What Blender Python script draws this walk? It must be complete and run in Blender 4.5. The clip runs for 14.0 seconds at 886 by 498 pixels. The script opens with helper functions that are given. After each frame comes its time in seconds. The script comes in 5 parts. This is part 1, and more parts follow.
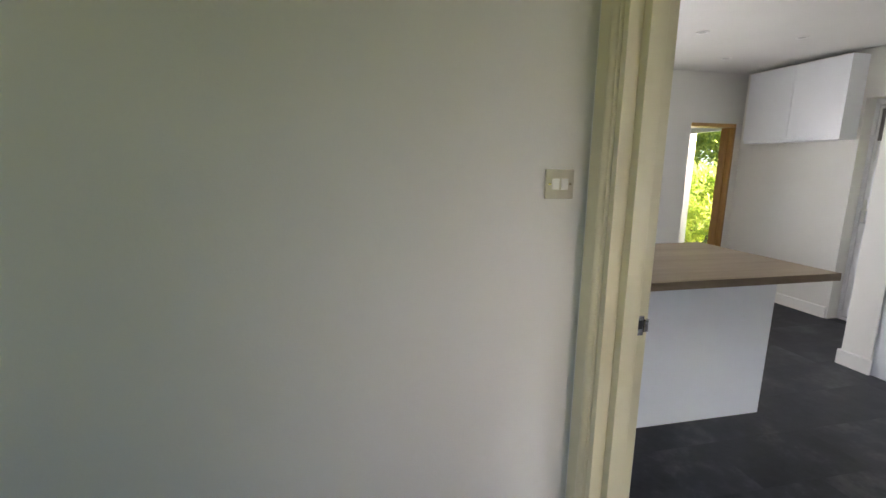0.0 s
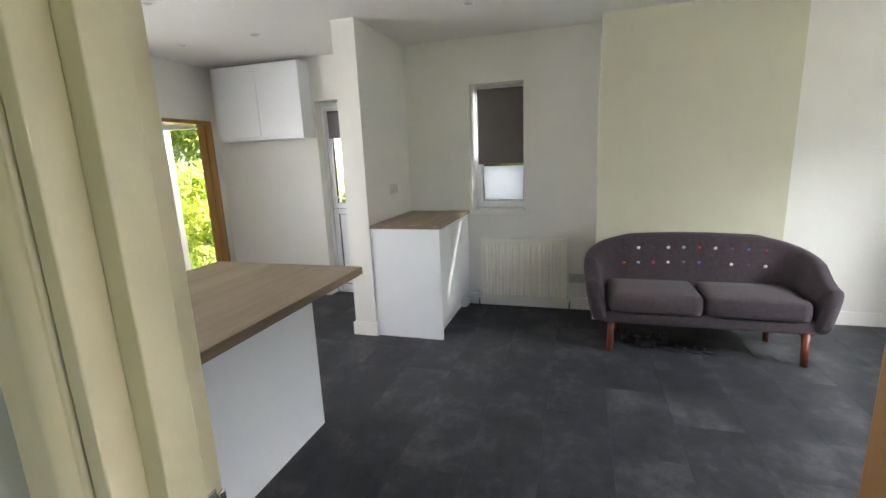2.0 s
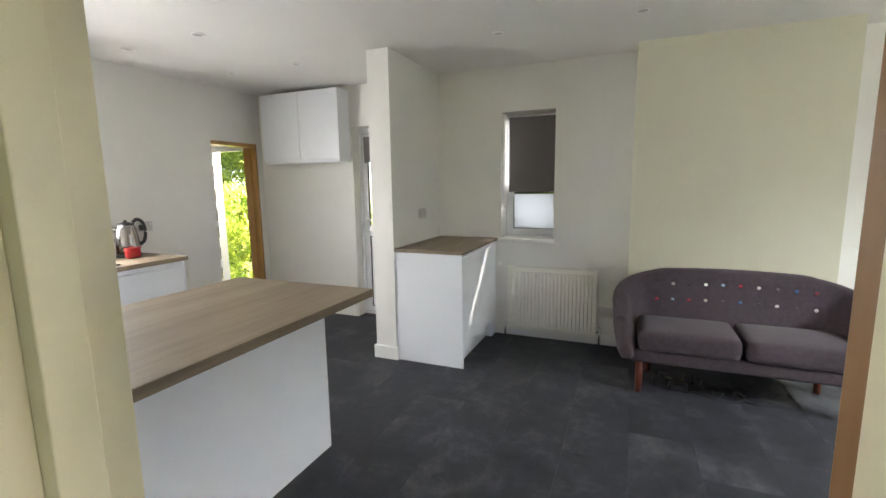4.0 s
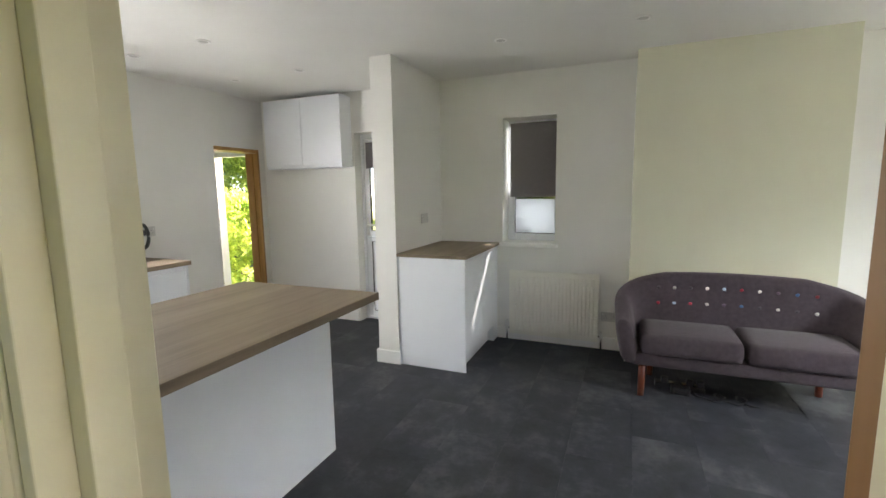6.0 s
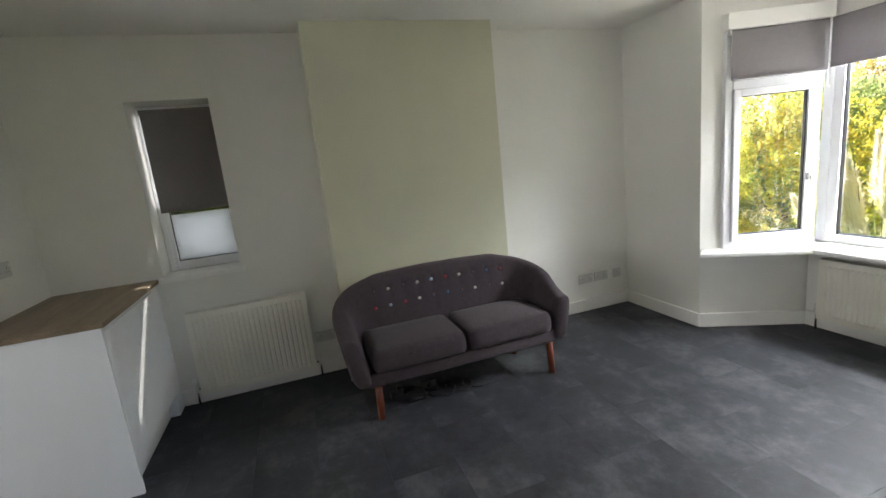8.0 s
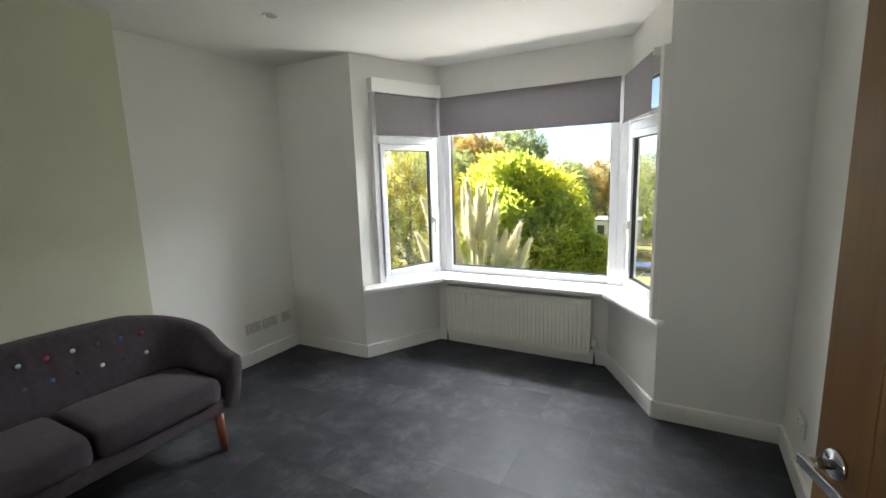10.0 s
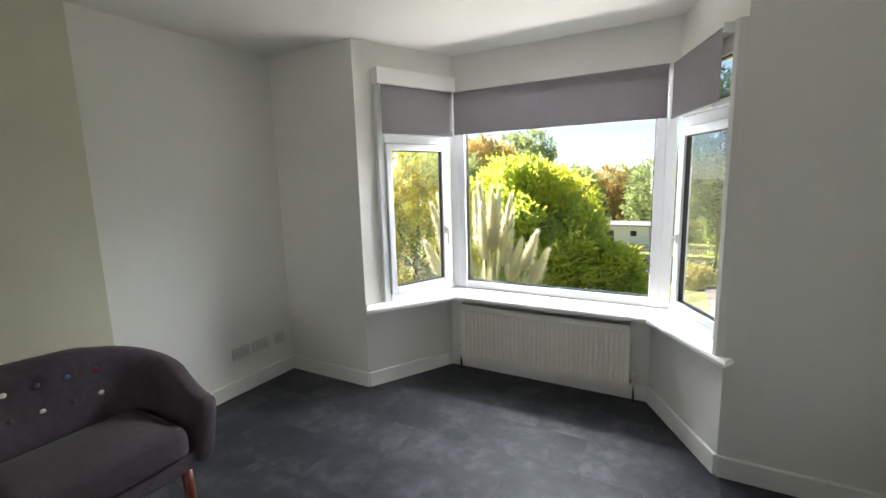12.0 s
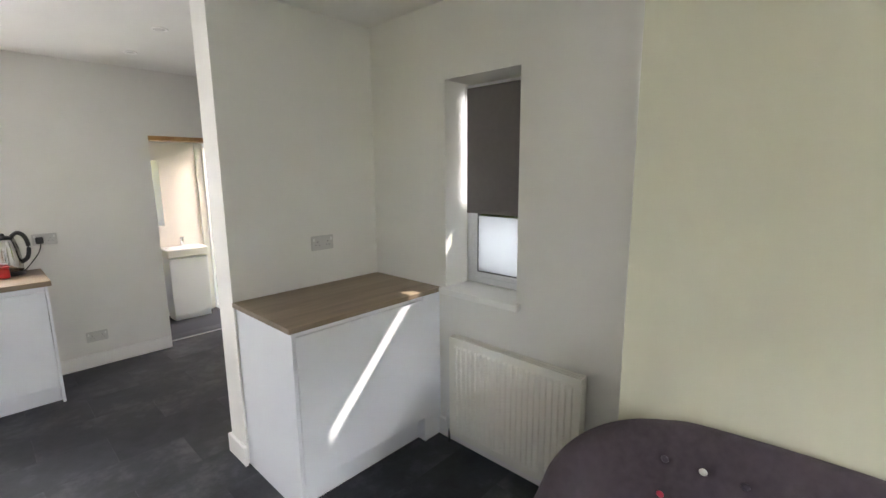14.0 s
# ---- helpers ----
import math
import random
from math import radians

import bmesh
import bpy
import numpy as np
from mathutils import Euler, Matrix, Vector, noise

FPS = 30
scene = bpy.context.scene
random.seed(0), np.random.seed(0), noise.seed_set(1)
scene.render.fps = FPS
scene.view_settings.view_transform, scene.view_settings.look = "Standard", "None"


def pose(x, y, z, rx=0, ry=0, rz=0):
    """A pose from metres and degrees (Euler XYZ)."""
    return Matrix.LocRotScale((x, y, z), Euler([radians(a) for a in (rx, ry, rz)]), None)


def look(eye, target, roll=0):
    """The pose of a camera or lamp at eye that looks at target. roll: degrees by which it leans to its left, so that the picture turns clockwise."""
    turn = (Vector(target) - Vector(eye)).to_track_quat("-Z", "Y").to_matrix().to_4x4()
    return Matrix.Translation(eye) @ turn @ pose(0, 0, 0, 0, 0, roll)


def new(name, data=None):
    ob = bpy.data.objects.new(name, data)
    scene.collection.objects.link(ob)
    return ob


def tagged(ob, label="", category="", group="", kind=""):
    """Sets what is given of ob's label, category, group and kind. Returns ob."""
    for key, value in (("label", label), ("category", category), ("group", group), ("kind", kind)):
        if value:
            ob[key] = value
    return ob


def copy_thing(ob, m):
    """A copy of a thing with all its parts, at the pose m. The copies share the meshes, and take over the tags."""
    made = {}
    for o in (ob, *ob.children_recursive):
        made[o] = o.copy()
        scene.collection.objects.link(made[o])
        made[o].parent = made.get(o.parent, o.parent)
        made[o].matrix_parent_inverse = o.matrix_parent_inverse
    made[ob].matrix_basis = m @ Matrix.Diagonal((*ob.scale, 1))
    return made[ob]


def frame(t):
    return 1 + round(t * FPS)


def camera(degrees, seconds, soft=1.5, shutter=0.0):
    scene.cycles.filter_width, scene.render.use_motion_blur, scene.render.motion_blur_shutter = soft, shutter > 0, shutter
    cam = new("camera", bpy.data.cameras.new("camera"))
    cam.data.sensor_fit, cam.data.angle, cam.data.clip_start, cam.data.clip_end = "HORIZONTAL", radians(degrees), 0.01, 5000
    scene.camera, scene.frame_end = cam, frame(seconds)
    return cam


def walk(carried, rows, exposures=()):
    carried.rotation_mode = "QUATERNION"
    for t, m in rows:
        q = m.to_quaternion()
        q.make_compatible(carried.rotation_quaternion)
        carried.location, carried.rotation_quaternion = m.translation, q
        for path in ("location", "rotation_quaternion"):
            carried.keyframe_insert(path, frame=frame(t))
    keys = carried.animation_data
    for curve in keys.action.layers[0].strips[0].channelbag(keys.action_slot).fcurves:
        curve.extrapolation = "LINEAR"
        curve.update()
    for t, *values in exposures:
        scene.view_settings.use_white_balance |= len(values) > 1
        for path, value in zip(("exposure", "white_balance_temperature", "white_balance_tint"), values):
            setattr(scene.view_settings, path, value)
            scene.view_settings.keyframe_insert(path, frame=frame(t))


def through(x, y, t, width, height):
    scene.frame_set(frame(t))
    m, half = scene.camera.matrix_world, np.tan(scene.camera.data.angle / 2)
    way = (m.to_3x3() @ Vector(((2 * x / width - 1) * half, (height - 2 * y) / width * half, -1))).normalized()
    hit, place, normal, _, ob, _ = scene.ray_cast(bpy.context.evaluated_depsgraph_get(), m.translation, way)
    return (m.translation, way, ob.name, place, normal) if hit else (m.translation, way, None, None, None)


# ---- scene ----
cam = camera(90.1, 14.0)
PATH = [
    (0, (0.072, 0.278, 1.433), (0.506, 2.194, 1.058), 0.7),
    (0.5, (0.198, 0.532, 1.441), (1.104, 2.276, 1.071), -1.9),
    (1, (0.342, 0.73, 1.451), (1.95, 1.853, 1.061), -3.5),
    (1.5, (0.436, 0.851, 1.453), (2.292, 1.472, 1.041), -3.3),
    (2, (0.493, 0.859, 1.464), (2.361, 1.443, 1.052), -2.4),
    (2.5, (0.564, 0.848, 1.432), (2.42, 1.495, 1.065), -0.5),
    (3, (0.613, 0.786, 1.439), (2.44, 1.532, 1.116), -0.7),
    (5.5, (0.493, 0.716, 1.453), (2.322, 1.479, 1.184), -0.9),
    (6, (0.541, 0.752, 1.443), (2.371, 1.514, 1.179), -0.9),
    (6.5, (0.678, 0.817, 1.459), (2.514, 1.561, 1.185), -3.3),
    (7, (0.81, 0.894, 1.452), (2.668, 1.545, 1.103), -5.6),
    (7.5, (0.978, 1.017, 1.476), (2.939, 1.134, 1.1), -4.4),
    (7.9, (1.201, 0.941, 1.513), (3.11, 0.487, 1.126), -5.7),
    (8, (1.248, 0.916, 1.518), (3.118, 0.32, 1.131), -6.1),
    (8.5, (1.419, 0.791, 1.546), (2.956, -0.425, 1.146), -4.8),
    (9, (1.474, 0.853, 1.529), (2.54, -0.797, 1.153), -3.1),
    (11.5, (1.627, 0.788, 1.531), (2.54, -0.965, 1.226), -1.4),
    (12, (1.78, 0.459, 1.534), (2.749, -1.262, 1.222), -1.6),
    (12.5, (2.02, 0.225, 1.529), (3.184, -1.366, 1.194), -2.3),
    (13, (2.375, 0.111, 1.537), (3.966, -1.051, 1.191), -0.5),
    (13.5, (2.691, 0.036, 1.594), (4.661, 0.009, 1.251), -1.0),
    (14, (2.807, 0.14, 1.604), (4.244, 1.488, 1.259), -0.5),
]
EXPOSURE = [(0, 3.2, 6750, 19), (0.7, 3.15, 6850, 17), (1.5, 3.38, 6800, 16), (3.0, 3.45, 6850, 16), (6.0, 3.38, 6900, 15), (7.0, 3.0, 7000, 17), (7.5, 3.05, 7100, 16), (8.0, 2.62, 6900, 14), (8.5, 2.15, 6950, 13), (9.0, 2.13, 6950, 13), (11.5, 2.27, 6650, 13), (12.5, 2.02, 6900, 13), (13.0, 1.98, 6950, 13), (13.5, 2.88, 6750, 17), (14, 3.55, 6850, 18)]
walk(cam, [(t, look(eye, target, roll)) for t, eye, target, roll in PATH], EXPOSURE)
# ---- build ----
# ---- world, sun, exposure ----
SUN = Vector((1.0, -0.50, 1.06)).normalized()
world = bpy.data.worlds.new("world")
scene.world = world
world.use_nodes = True
sky = world.node_tree.nodes.new("ShaderNodeTexSky")
sky.sky_type, sky.sun_disc = "NISHITA", False
sky.air_density, sky.dust_density, sky.ozone_density = 0.7, 0.05, 2.5
sky.sun_elevation = math.asin(SUN.z)
sky.sun_rotation = math.atan2(SUN.x, SUN.y)
back = world.node_tree.nodes["Background"]
back.inputs["Strength"].default_value = 0.055
world.node_tree.links.new(sky.outputs[0], back.inputs["Color"])
sun = new("sun", bpy.data.lights.new("sun", "SUN"))
sun.data.energy, sun.data.angle, sun.data.color = 4.4, radians(0.5), (1.0, 0.95, 0.87)
sun.matrix_world = look(SUN * 40, (0, 0, 0))


def window_lamp(name, at, to, w, h, watts, colour=(0.93, 0.97, 1.0), spread=180):
    """An added area lamp that stands in for daylight at an opening."""
    ob = new(name, bpy.data.lights.new(name, "AREA"))
    ob.data.shape, ob.data.size, ob.data.size_y, ob.data.energy, ob.data.color = "RECTANGLE", w, h, watts, colour
    ob.data.spread = radians(spread)
    ob.matrix_world = look(at, to)


# Set above the sight line under the blind, in place of sky light.
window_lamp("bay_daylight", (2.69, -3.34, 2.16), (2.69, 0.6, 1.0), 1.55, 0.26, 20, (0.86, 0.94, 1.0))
# Fill lamp hidden below the sill, aimed up to mimic lawn bounce.
window_lamp("bay_low_fill", (2.69, -3.34, 0.16), (2.69, -0.7, 2.3), 1.6, 0.3, 8, (1.0, 1.0, 0.97))
# Added behind the frosted film to light the pane and reveal.
window_lamp("east_daylight", (5.0, 1.595, 1.18), (4.0, 1.595, 0.9), 0.34, 0.30, 2.1, (0.95, 0.98, 1.0))
# Unseen warm lamp added over the outer door to brighten the lobby.
window_lamp("lobby_warm_fill", (5.02, 5.36, 2.12), (4.0, 5.36, 0.7), 0.6, 0.3, 7.0, (1.0, 0.89, 0.82))
# Added fill for the hall wall; no real window is known here.
window_lamp("hall_fill", (0.55, -1.06, 1.25), (0.62, 1.489, 0.75), 0.3, 1.2, 0.15, (1.0, 0.93, 0.92), 50)
window_lamp("kitchen_daylight", (2.2, 4.93, 1.55), (2.2, 3.0, 1.0), 1.0, 1.0, 8.5)
# Strip lamp added behind the blind to brighten the window reveal.
window_lamp("narrow_reveal_fill", (4.812, 1.802, 1.72), (4.80, 1.9, 1.72), 0.03, 0.6, 0.025)


# ---- materials ----
def mat(name, colour, rough=0.6, metal=0.0, vary=0.06, scale=8.0, bump=0.1, bump_scale=120.0, stretch=(1, 1, 1), spec=0.5, sheen=0.0, trans=0.0, rand=0.0, coat=0.0):
    """A painted, woven or moulded surface: two scales of tone, fine relief, a little change of gloss."""
    m = bpy.data.materials.new(name)
    m.use_nodes = True
    n, l = m.node_tree.nodes, m.node_tree.links
    b = n["Principled BSDF"]
    co = n.new("ShaderNodeTexCoord")
    mp = n.new("ShaderNodeMapping")
    mp.inputs["Scale"].default_value = stretch
    l.new(co.outputs["Object"], mp.inputs["Vector"])
    big = n.new("ShaderNodeTexNoise")
    big.inputs["Scale"].default_value, big.inputs["Detail"].default_value = scale, 5
    fine = n.new("ShaderNodeTexNoise")
    fine.inputs["Scale"].default_value, fine.inputs["Detail"].default_value = bump_scale, 3
    l.new(mp.outputs[0], big.inputs["Vector"])
    l.new(mp.outputs[0], fine.inputs["Vector"])
    ramp = n.new("ShaderNodeMapRange")
    ramp.inputs["From Min"].default_value, ramp.inputs["From Max"].default_value = 0.25, 0.75
    ramp.inputs["To Min"].default_value, ramp.inputs["To Max"].default_value = 1 - vary, 1 + vary
    l.new(big.outputs["Fac"], ramp.inputs["Value"])
    last = ramp.outputs[0]
    if rand:
        info = n.new("ShaderNodeObjectInfo")
        rr = n.new("ShaderNodeMapRange")
        rr.inputs["To Min"].default_value, rr.inputs["To Max"].default_value = 1 - rand, 1 + rand
        l.new(info.outputs["Random"], rr.inputs["Value"])
        mul = n.new("ShaderNodeMath")
        mul.operation = "MULTIPLY"
        l.new(last, mul.inputs[0]), l.new(rr.outputs[0], mul.inputs[1])
        last = mul.outputs[0]
    sc = n.new("ShaderNodeVectorMath")
    sc.operation = "SCALE"
    sc.inputs[0].default_value = colour[:3]
    l.new(last, sc.inputs["Scale"])
    l.new(sc.outputs[0], b.inputs["Base Color"])
    b.inputs["Roughness"].default_value, b.inputs["Metallic"].default_value = rough, metal
    b.inputs["Specular IOR Level"].default_value = spec
    if sheen:
        b.inputs["Sheen Weight"].default_value = sheen
    if trans:
        b.inputs["Transmission Weight"].default_value = trans
    if coat:
        b.inputs["Coat Weight"].default_value = coat
    if bump:
        bp = n.new("ShaderNodeBump")
        bp.inputs["Strength"].default_value, bp.inputs["Distance"].default_value = bump, 0.004
        l.new(fine.outputs["Fac"], bp.inputs["Height"])
        l.new(bp.outputs[0], b.inputs["Normal"])
    return m


def wood(name, light, dark, along="X", rough=0.5, grain=10.0, rings=0.5, bump=0.08):
    """Boards with long grain along one axis."""
    m = bpy.data.materials.new(name)
    m.use_nodes = True
    n, l = m.node_tree.nodes, m.node_tree.links
    b = n["Principled BSDF"]
    co = n.new("ShaderNodeTexCoord")
    mp = n.new("ShaderNodeMapping")
    s = {"X": (0.07, 1, 1), "Y": (1, 0.07, 1), "Z": (1, 1, 0.07)}[along]
    mp.inputs["Scale"].default_value = s
    l.new(co.outputs["Object"], mp.inputs["Vector"])
    a = n.new("ShaderNodeTexNoise")
    a.inputs["Scale"].default_value, a.inputs["Detail"].default_value, a.inputs["Distortion"].default_value = grain, 4, rings
    f = n.new("ShaderNodeTexNoise")
    f.inputs["Scale"].default_value, f.inputs["Detail"].default_value = grain * 12, 3
    l.new(mp.outputs[0], a.inputs["Vector"]), l.new(mp.outputs[0], f.inputs["Vector"])
    mix = n.new("ShaderNodeMath")
    mix.operation = "MULTIPLY_ADD"
    mix.inputs[1].default_value = 0.35
    l.new(f.outputs["Fac"], mix.inputs[0]), l.new(a.outputs["Fac"], mix.inputs[2])
    cr = n.new("ShaderNodeValToRGB")
    cr.color_ramp.elements[0].position, cr.color_ramp.elements[1].position = 0.45, 0.9
    cr.color_ramp.elements[0].color, cr.color_ramp.elements[1].color = (*dark, 1), (*light, 1)
    l.new(mix.outputs[0], cr.inputs[0])
    l.new(cr.outputs[0], b.inputs["Base Color"])
    b.inputs["Roughness"].default_value = rough
    bp = n.new("ShaderNodeBump")
    bp.inputs["Strength"].default_value, bp.inputs["Distance"].default_value = bump, 0.002
    l.new(f.outputs["Fac"], bp.inputs["Height"]), l.new(bp.outputs[0], b.inputs["Normal"])
    return m


def glass_mat(name, rough=0.0, tint=(1, 1, 1)):
    m = bpy.data.materials.new(name)
    m.use_nodes = True
    b = m.node_tree.nodes["Principled BSDF"]
    b.inputs["Base Color"].default_value = (*tint, 1)
    b.inputs["Roughness"].default_value, b.inputs["Transmission Weight"].default_value, b.inputs["IOR"].default_value = rough, 1.0, 1.45
    return m


WALL = mat("wall_paint", (0.80, 0.79, 0.745), 0.75, vary=0.02, scale=2.5, bump=0.12, bump_scale=160)
GREEN = mat("pale_green_paint", (0.60, 0.59, 0.45), 0.75, vary=0.02, scale=2.5, bump=0.12, bump_scale=160)
CEIL = mat("ceiling_paint", (0.80, 0.79, 0.755), 0.8, vary=0.02, scale=2, bump=0.1, bump_scale=140)
CREAM = mat("cream_gloss", (0.74, 0.68, 0.475), 0.35, vary=0.04, scale=5, bump=0.08, bump_scale=60)
TRIM = mat("white_satin", (0.87, 0.86, 0.83), 0.4, vary=0.02, scale=4, bump=0.03)
GLOSS = mat("white_gloss_board", (0.84, 0.86, 0.89), 0.3, vary=0.01, scale=2, bump=0.0)
UPVC = mat("white_upvc", (0.83, 0.84, 0.86), 0.25, vary=0.01, bump=0.0)
TOP = wood("grey_oak_laminate", (0.33, 0.255, 0.175), (0.19, 0.142, 0.094), "X", 0.5, 9)
OAK = wood("varnished_oak", (0.50, 0.275, 0.085), (0.30, 0.145, 0.04), "Z", 0.35, 9)
# The frames' oak again, darkened for the shade the open door stands in.
SHADED_OAK = wood("shaded_oak_veneer", (0.30, 0.155, 0.048), (0.19, 0.09, 0.026), "Z", 0.42, 6)
LEG = wood("reddish_wood", (0.21, 0.048, 0.020), (0.10, 0.022, 0.010), "Z", 0.35, 14)


def slate_vinyl():
    """Dark slate-look vinyl: cloudy patches, fine scuffs and a tone of its own for each tile."""
    m = bpy.data.materials.new("dark_slate_vinyl")
    m.use_nodes = True
    n, l = m.node_tree.nodes, m.node_tree.links
    b = n["Principled BSDF"]
    geo, info = n.new("ShaderNodeNewGeometry"), n.new("ShaderNodeObjectInfo")
    off = n.new("ShaderNodeVectorMath")
    off.operation = "MULTIPLY_ADD"
    off.inputs[1].default_value = (37, 53, 11)
    l.new(info.outputs["Random"], off.inputs[0]), l.new(geo.outputs["Position"], off.inputs[2])
    noises = []
    for sc, det, rgh in ((3.2, 6, 0.65), (17, 6, 0.7), (70, 3, 0.6)):
        t = n.new("ShaderNodeTexNoise")
        t.inputs["Scale"].default_value, t.inputs["Detail"].default_value, t.inputs["Roughness"].default_value = sc, det, rgh
        l.new(off.outputs[0], t.inputs["Vector"])
        noises.append(t.outputs["Fac"])
    a = n.new("ShaderNodeMath")
    a.operation = "MULTIPLY_ADD"
    a.inputs[1].default_value = 0.47
    l.new(noises[1], a.inputs[0]), l.new(noises[0], a.inputs[2])
    r = n.new("ShaderNodeMath")
    r.operation = "MULTIPLY_ADD"
    r.inputs[1].default_value = 0.08
    l.new(info.outputs["Random"], r.inputs[0]), l.new(a.outputs[0], r.inputs[2])
    cr = n.new("ShaderNodeValToRGB")
    e = cr.color_ramp.elements
    e[0].position, e[0].color = 0.57, (0.0175, 0.0192, 0.0245, 1)
    e[1].position, e[1].color = 1.06, (0.084, 0.088, 0.097, 1)
    mid = e.new(0.79)
    mid.color = (0.0355, 0.038, 0.0455, 1)
    l.new(r.outputs[0], cr.inputs[0]), l.new(cr.outputs[0], b.inputs["Base Color"])
    rr = n.new("ShaderNodeMapRange")
    rr.inputs["To Min"].default_value, rr.inputs["To Max"].default_value = 0.43, 0.62
    l.new(noises[1], rr.inputs["Value"]), l.new(rr.outputs[0], b.inputs["Roughness"])
    bp = n.new("ShaderNodeBump")
    b.inputs["Specular IOR Level"].default_value = 0.3
    bp.inputs["Strength"].default_value, bp.inputs["Distance"].default_value = 0.25, 0.003
    l.new(noises[2], bp.inputs["Height"]), l.new(bp.outputs[0], b.inputs["Normal"])
    return m


FLOOR = slate_vinyl()
GROUT = mat("floor_joint", (0.03, 0.032, 0.038), 0.7)
FABRIC = mat("plum_grey_wool", (0.066, 0.051, 0.060), 0.95, vary=0.16, scale=34, bump=0.5, bump_scale=420, spec=0.25, sheen=0.12)
RAD = mat("radiator_enamel", (0.88, 0.86, 0.77), 0.3, vary=0.01, bump=0.02)
BLIND = mat("grey_blind_cloth", (0.20, 0.185, 0.185), 0.9, vary=0.04, scale=30, bump=0.2, bump_scale=500)
STEEL = mat("brushed_steel", (0.50, 0.48, 0.45), 0.16, 1.0, vary=0.05, scale=30, bump=0.02)
CHROME = mat("chrome", (0.75, 0.75, 0.76), 0.1, 1.0, vary=0.02, bump=0.0)
BLACK = mat("black_plastic", (0.015, 0.015, 0.017), 0.35, vary=0.05, bump=0.02)
PLATE = mat("white_plastic", (0.78, 0.78, 0.75), 0.3, vary=0.01, bump=0.0)
# White plastic in a greyer tone, to stand out from the wall.
SOCKET = mat("greyer_white_plastic", (0.58, 0.57, 0.54), 0.35, vary=0.03, bump=0.0)
GLASS = glass_mat("window_glass")


def cloth_mat(name, colour, through, rough=0.9):
    """A cloth or film that lets some light through."""
    m = mat(name, colour, rough, vary=0.04, scale=30, bump=0.15, bump_scale=500)
    n, l = m.node_tree.nodes, m.node_tree.links
    tr, mx = n.new("ShaderNodeBsdfTranslucent"), n.new("ShaderNodeMixShader")
    tr.inputs["Color"].default_value = (*colour, 1)
    mx.inputs[0].default_value = through
    l.new(n["Principled BSDF"].outputs[0], mx.inputs[1]), l.new(tr.outputs[0], mx.inputs[2])
    l.new(mx.outputs[0], n["Material Output"].inputs["Surface"])
    return m


FROST = cloth_mat("frosted_film", (0.36, 0.375, 0.39), 0.75, 0.4)
GRASS = mat("lawn_grass", (0.17, 0.19, 0.045), 0.9, vary=0.4, scale=2.2, bump=0.8, bump_scale=60)


# ---- mesh helpers ----
def box(bm, x0, x1, y0, y1, z0, z1, bevel=0.0, seg=2, m=None):
    r = bmesh.ops.create_cube(bm, size=1.0, matrix=Matrix.LocRotScale(((x0 + x1) / 2, (y0 + y1) / 2, (z0 + z1) / 2), None, (abs(x1 - x0), abs(y1 - y0), abs(z1 - z0))))
    vs = r["verts"]
    if bevel:
        es = list({e for v in vs for e in v.link_edges})
        rb = bmesh.ops.bevel(bm, geom=es, offset=bevel, segments=seg, affect="EDGES", profile=0.5)
        vs = list({v for f in rb["faces"] for v in f.verts} | {v for v in vs if v.is_valid})
    if m is not None:
        bmesh.ops.transform(bm, matrix=m, verts=vs)
    return vs


def cyl(bm, p, q, r0, r1=None, seg=16):
    p, q = Vector(p), Vector(q)
    d = q - p
    m = Matrix.Translation((p + q) / 2) @ d.to_track_quat("Z", "Y").to_matrix().to_4x4()
    return bmesh.ops.create_cone(bm, cap_ends=True, segments=seg, radius1=r0, radius2=r0 if r1 is None else r1, depth=d.length, matrix=m)["verts"]


def prism(bm, pts, z0, z1):
    """An upright prism over a plan outline."""
    lo = [bm.verts.new((x, y, z0)) for x, y in pts]
    hi = [bm.verts.new((x, y, z1)) for x, y in pts]
    k = len(pts)
    fs = [bm.faces.new(lo[::-1]), bm.faces.new(hi)]
    fs += [bm.faces.new((lo[i], lo[(i + 1) % k], hi[(i + 1) % k], hi[i])) for i in range(k)]
    bmesh.ops.recalc_face_normals(bm, faces=fs)


def lathe(bm, prof, seg=24, m=None):
    """A turned body from (radius, height) pairs."""
    rings = [[bm.verts.new((r * math.cos(2 * math.pi * i / seg), r * math.sin(2 * math.pi * i / seg), z)) for i in range(seg)] for r, z in prof]
    for a, b in zip(rings, rings[1:]):
        for i in range(seg):
            bm.faces.new((a[i], a[(i + 1) % seg], b[(i + 1) % seg], b[i]))
    bm.faces.new(rings[0][::-1]), bm.faces.new(rings[-1])
    if m is not None:
        bmesh.ops.transform(bm, matrix=m, verts=[v for r in rings for v in r])


def tube(bm, pts, r, seg=8):
    """A round bar along a line of points."""
    pts = [Vector(p) for p in pts]
    rings = []
    for i, p in enumerate(pts):
        d = (pts[min(i + 1, len(pts) - 1)] - pts[max(i - 1, 0)]).normalized()
        q = d.to_track_quat("Z", "Y")
        rings.append([bm.verts.new(p + q @ Vector((r * math.cos(2 * math.pi * k / seg), r * math.sin(2 * math.pi * k / seg), 0))) for k in range(seg)])
    for a, b in zip(rings, rings[1:]):
        for i in range(seg):
            bm.faces.new((a[i], a[(i + 1) % seg], b[(i + 1) % seg], b[i]))
    bm.faces.new(rings[0][::-1]), bm.faces.new(rings[-1])


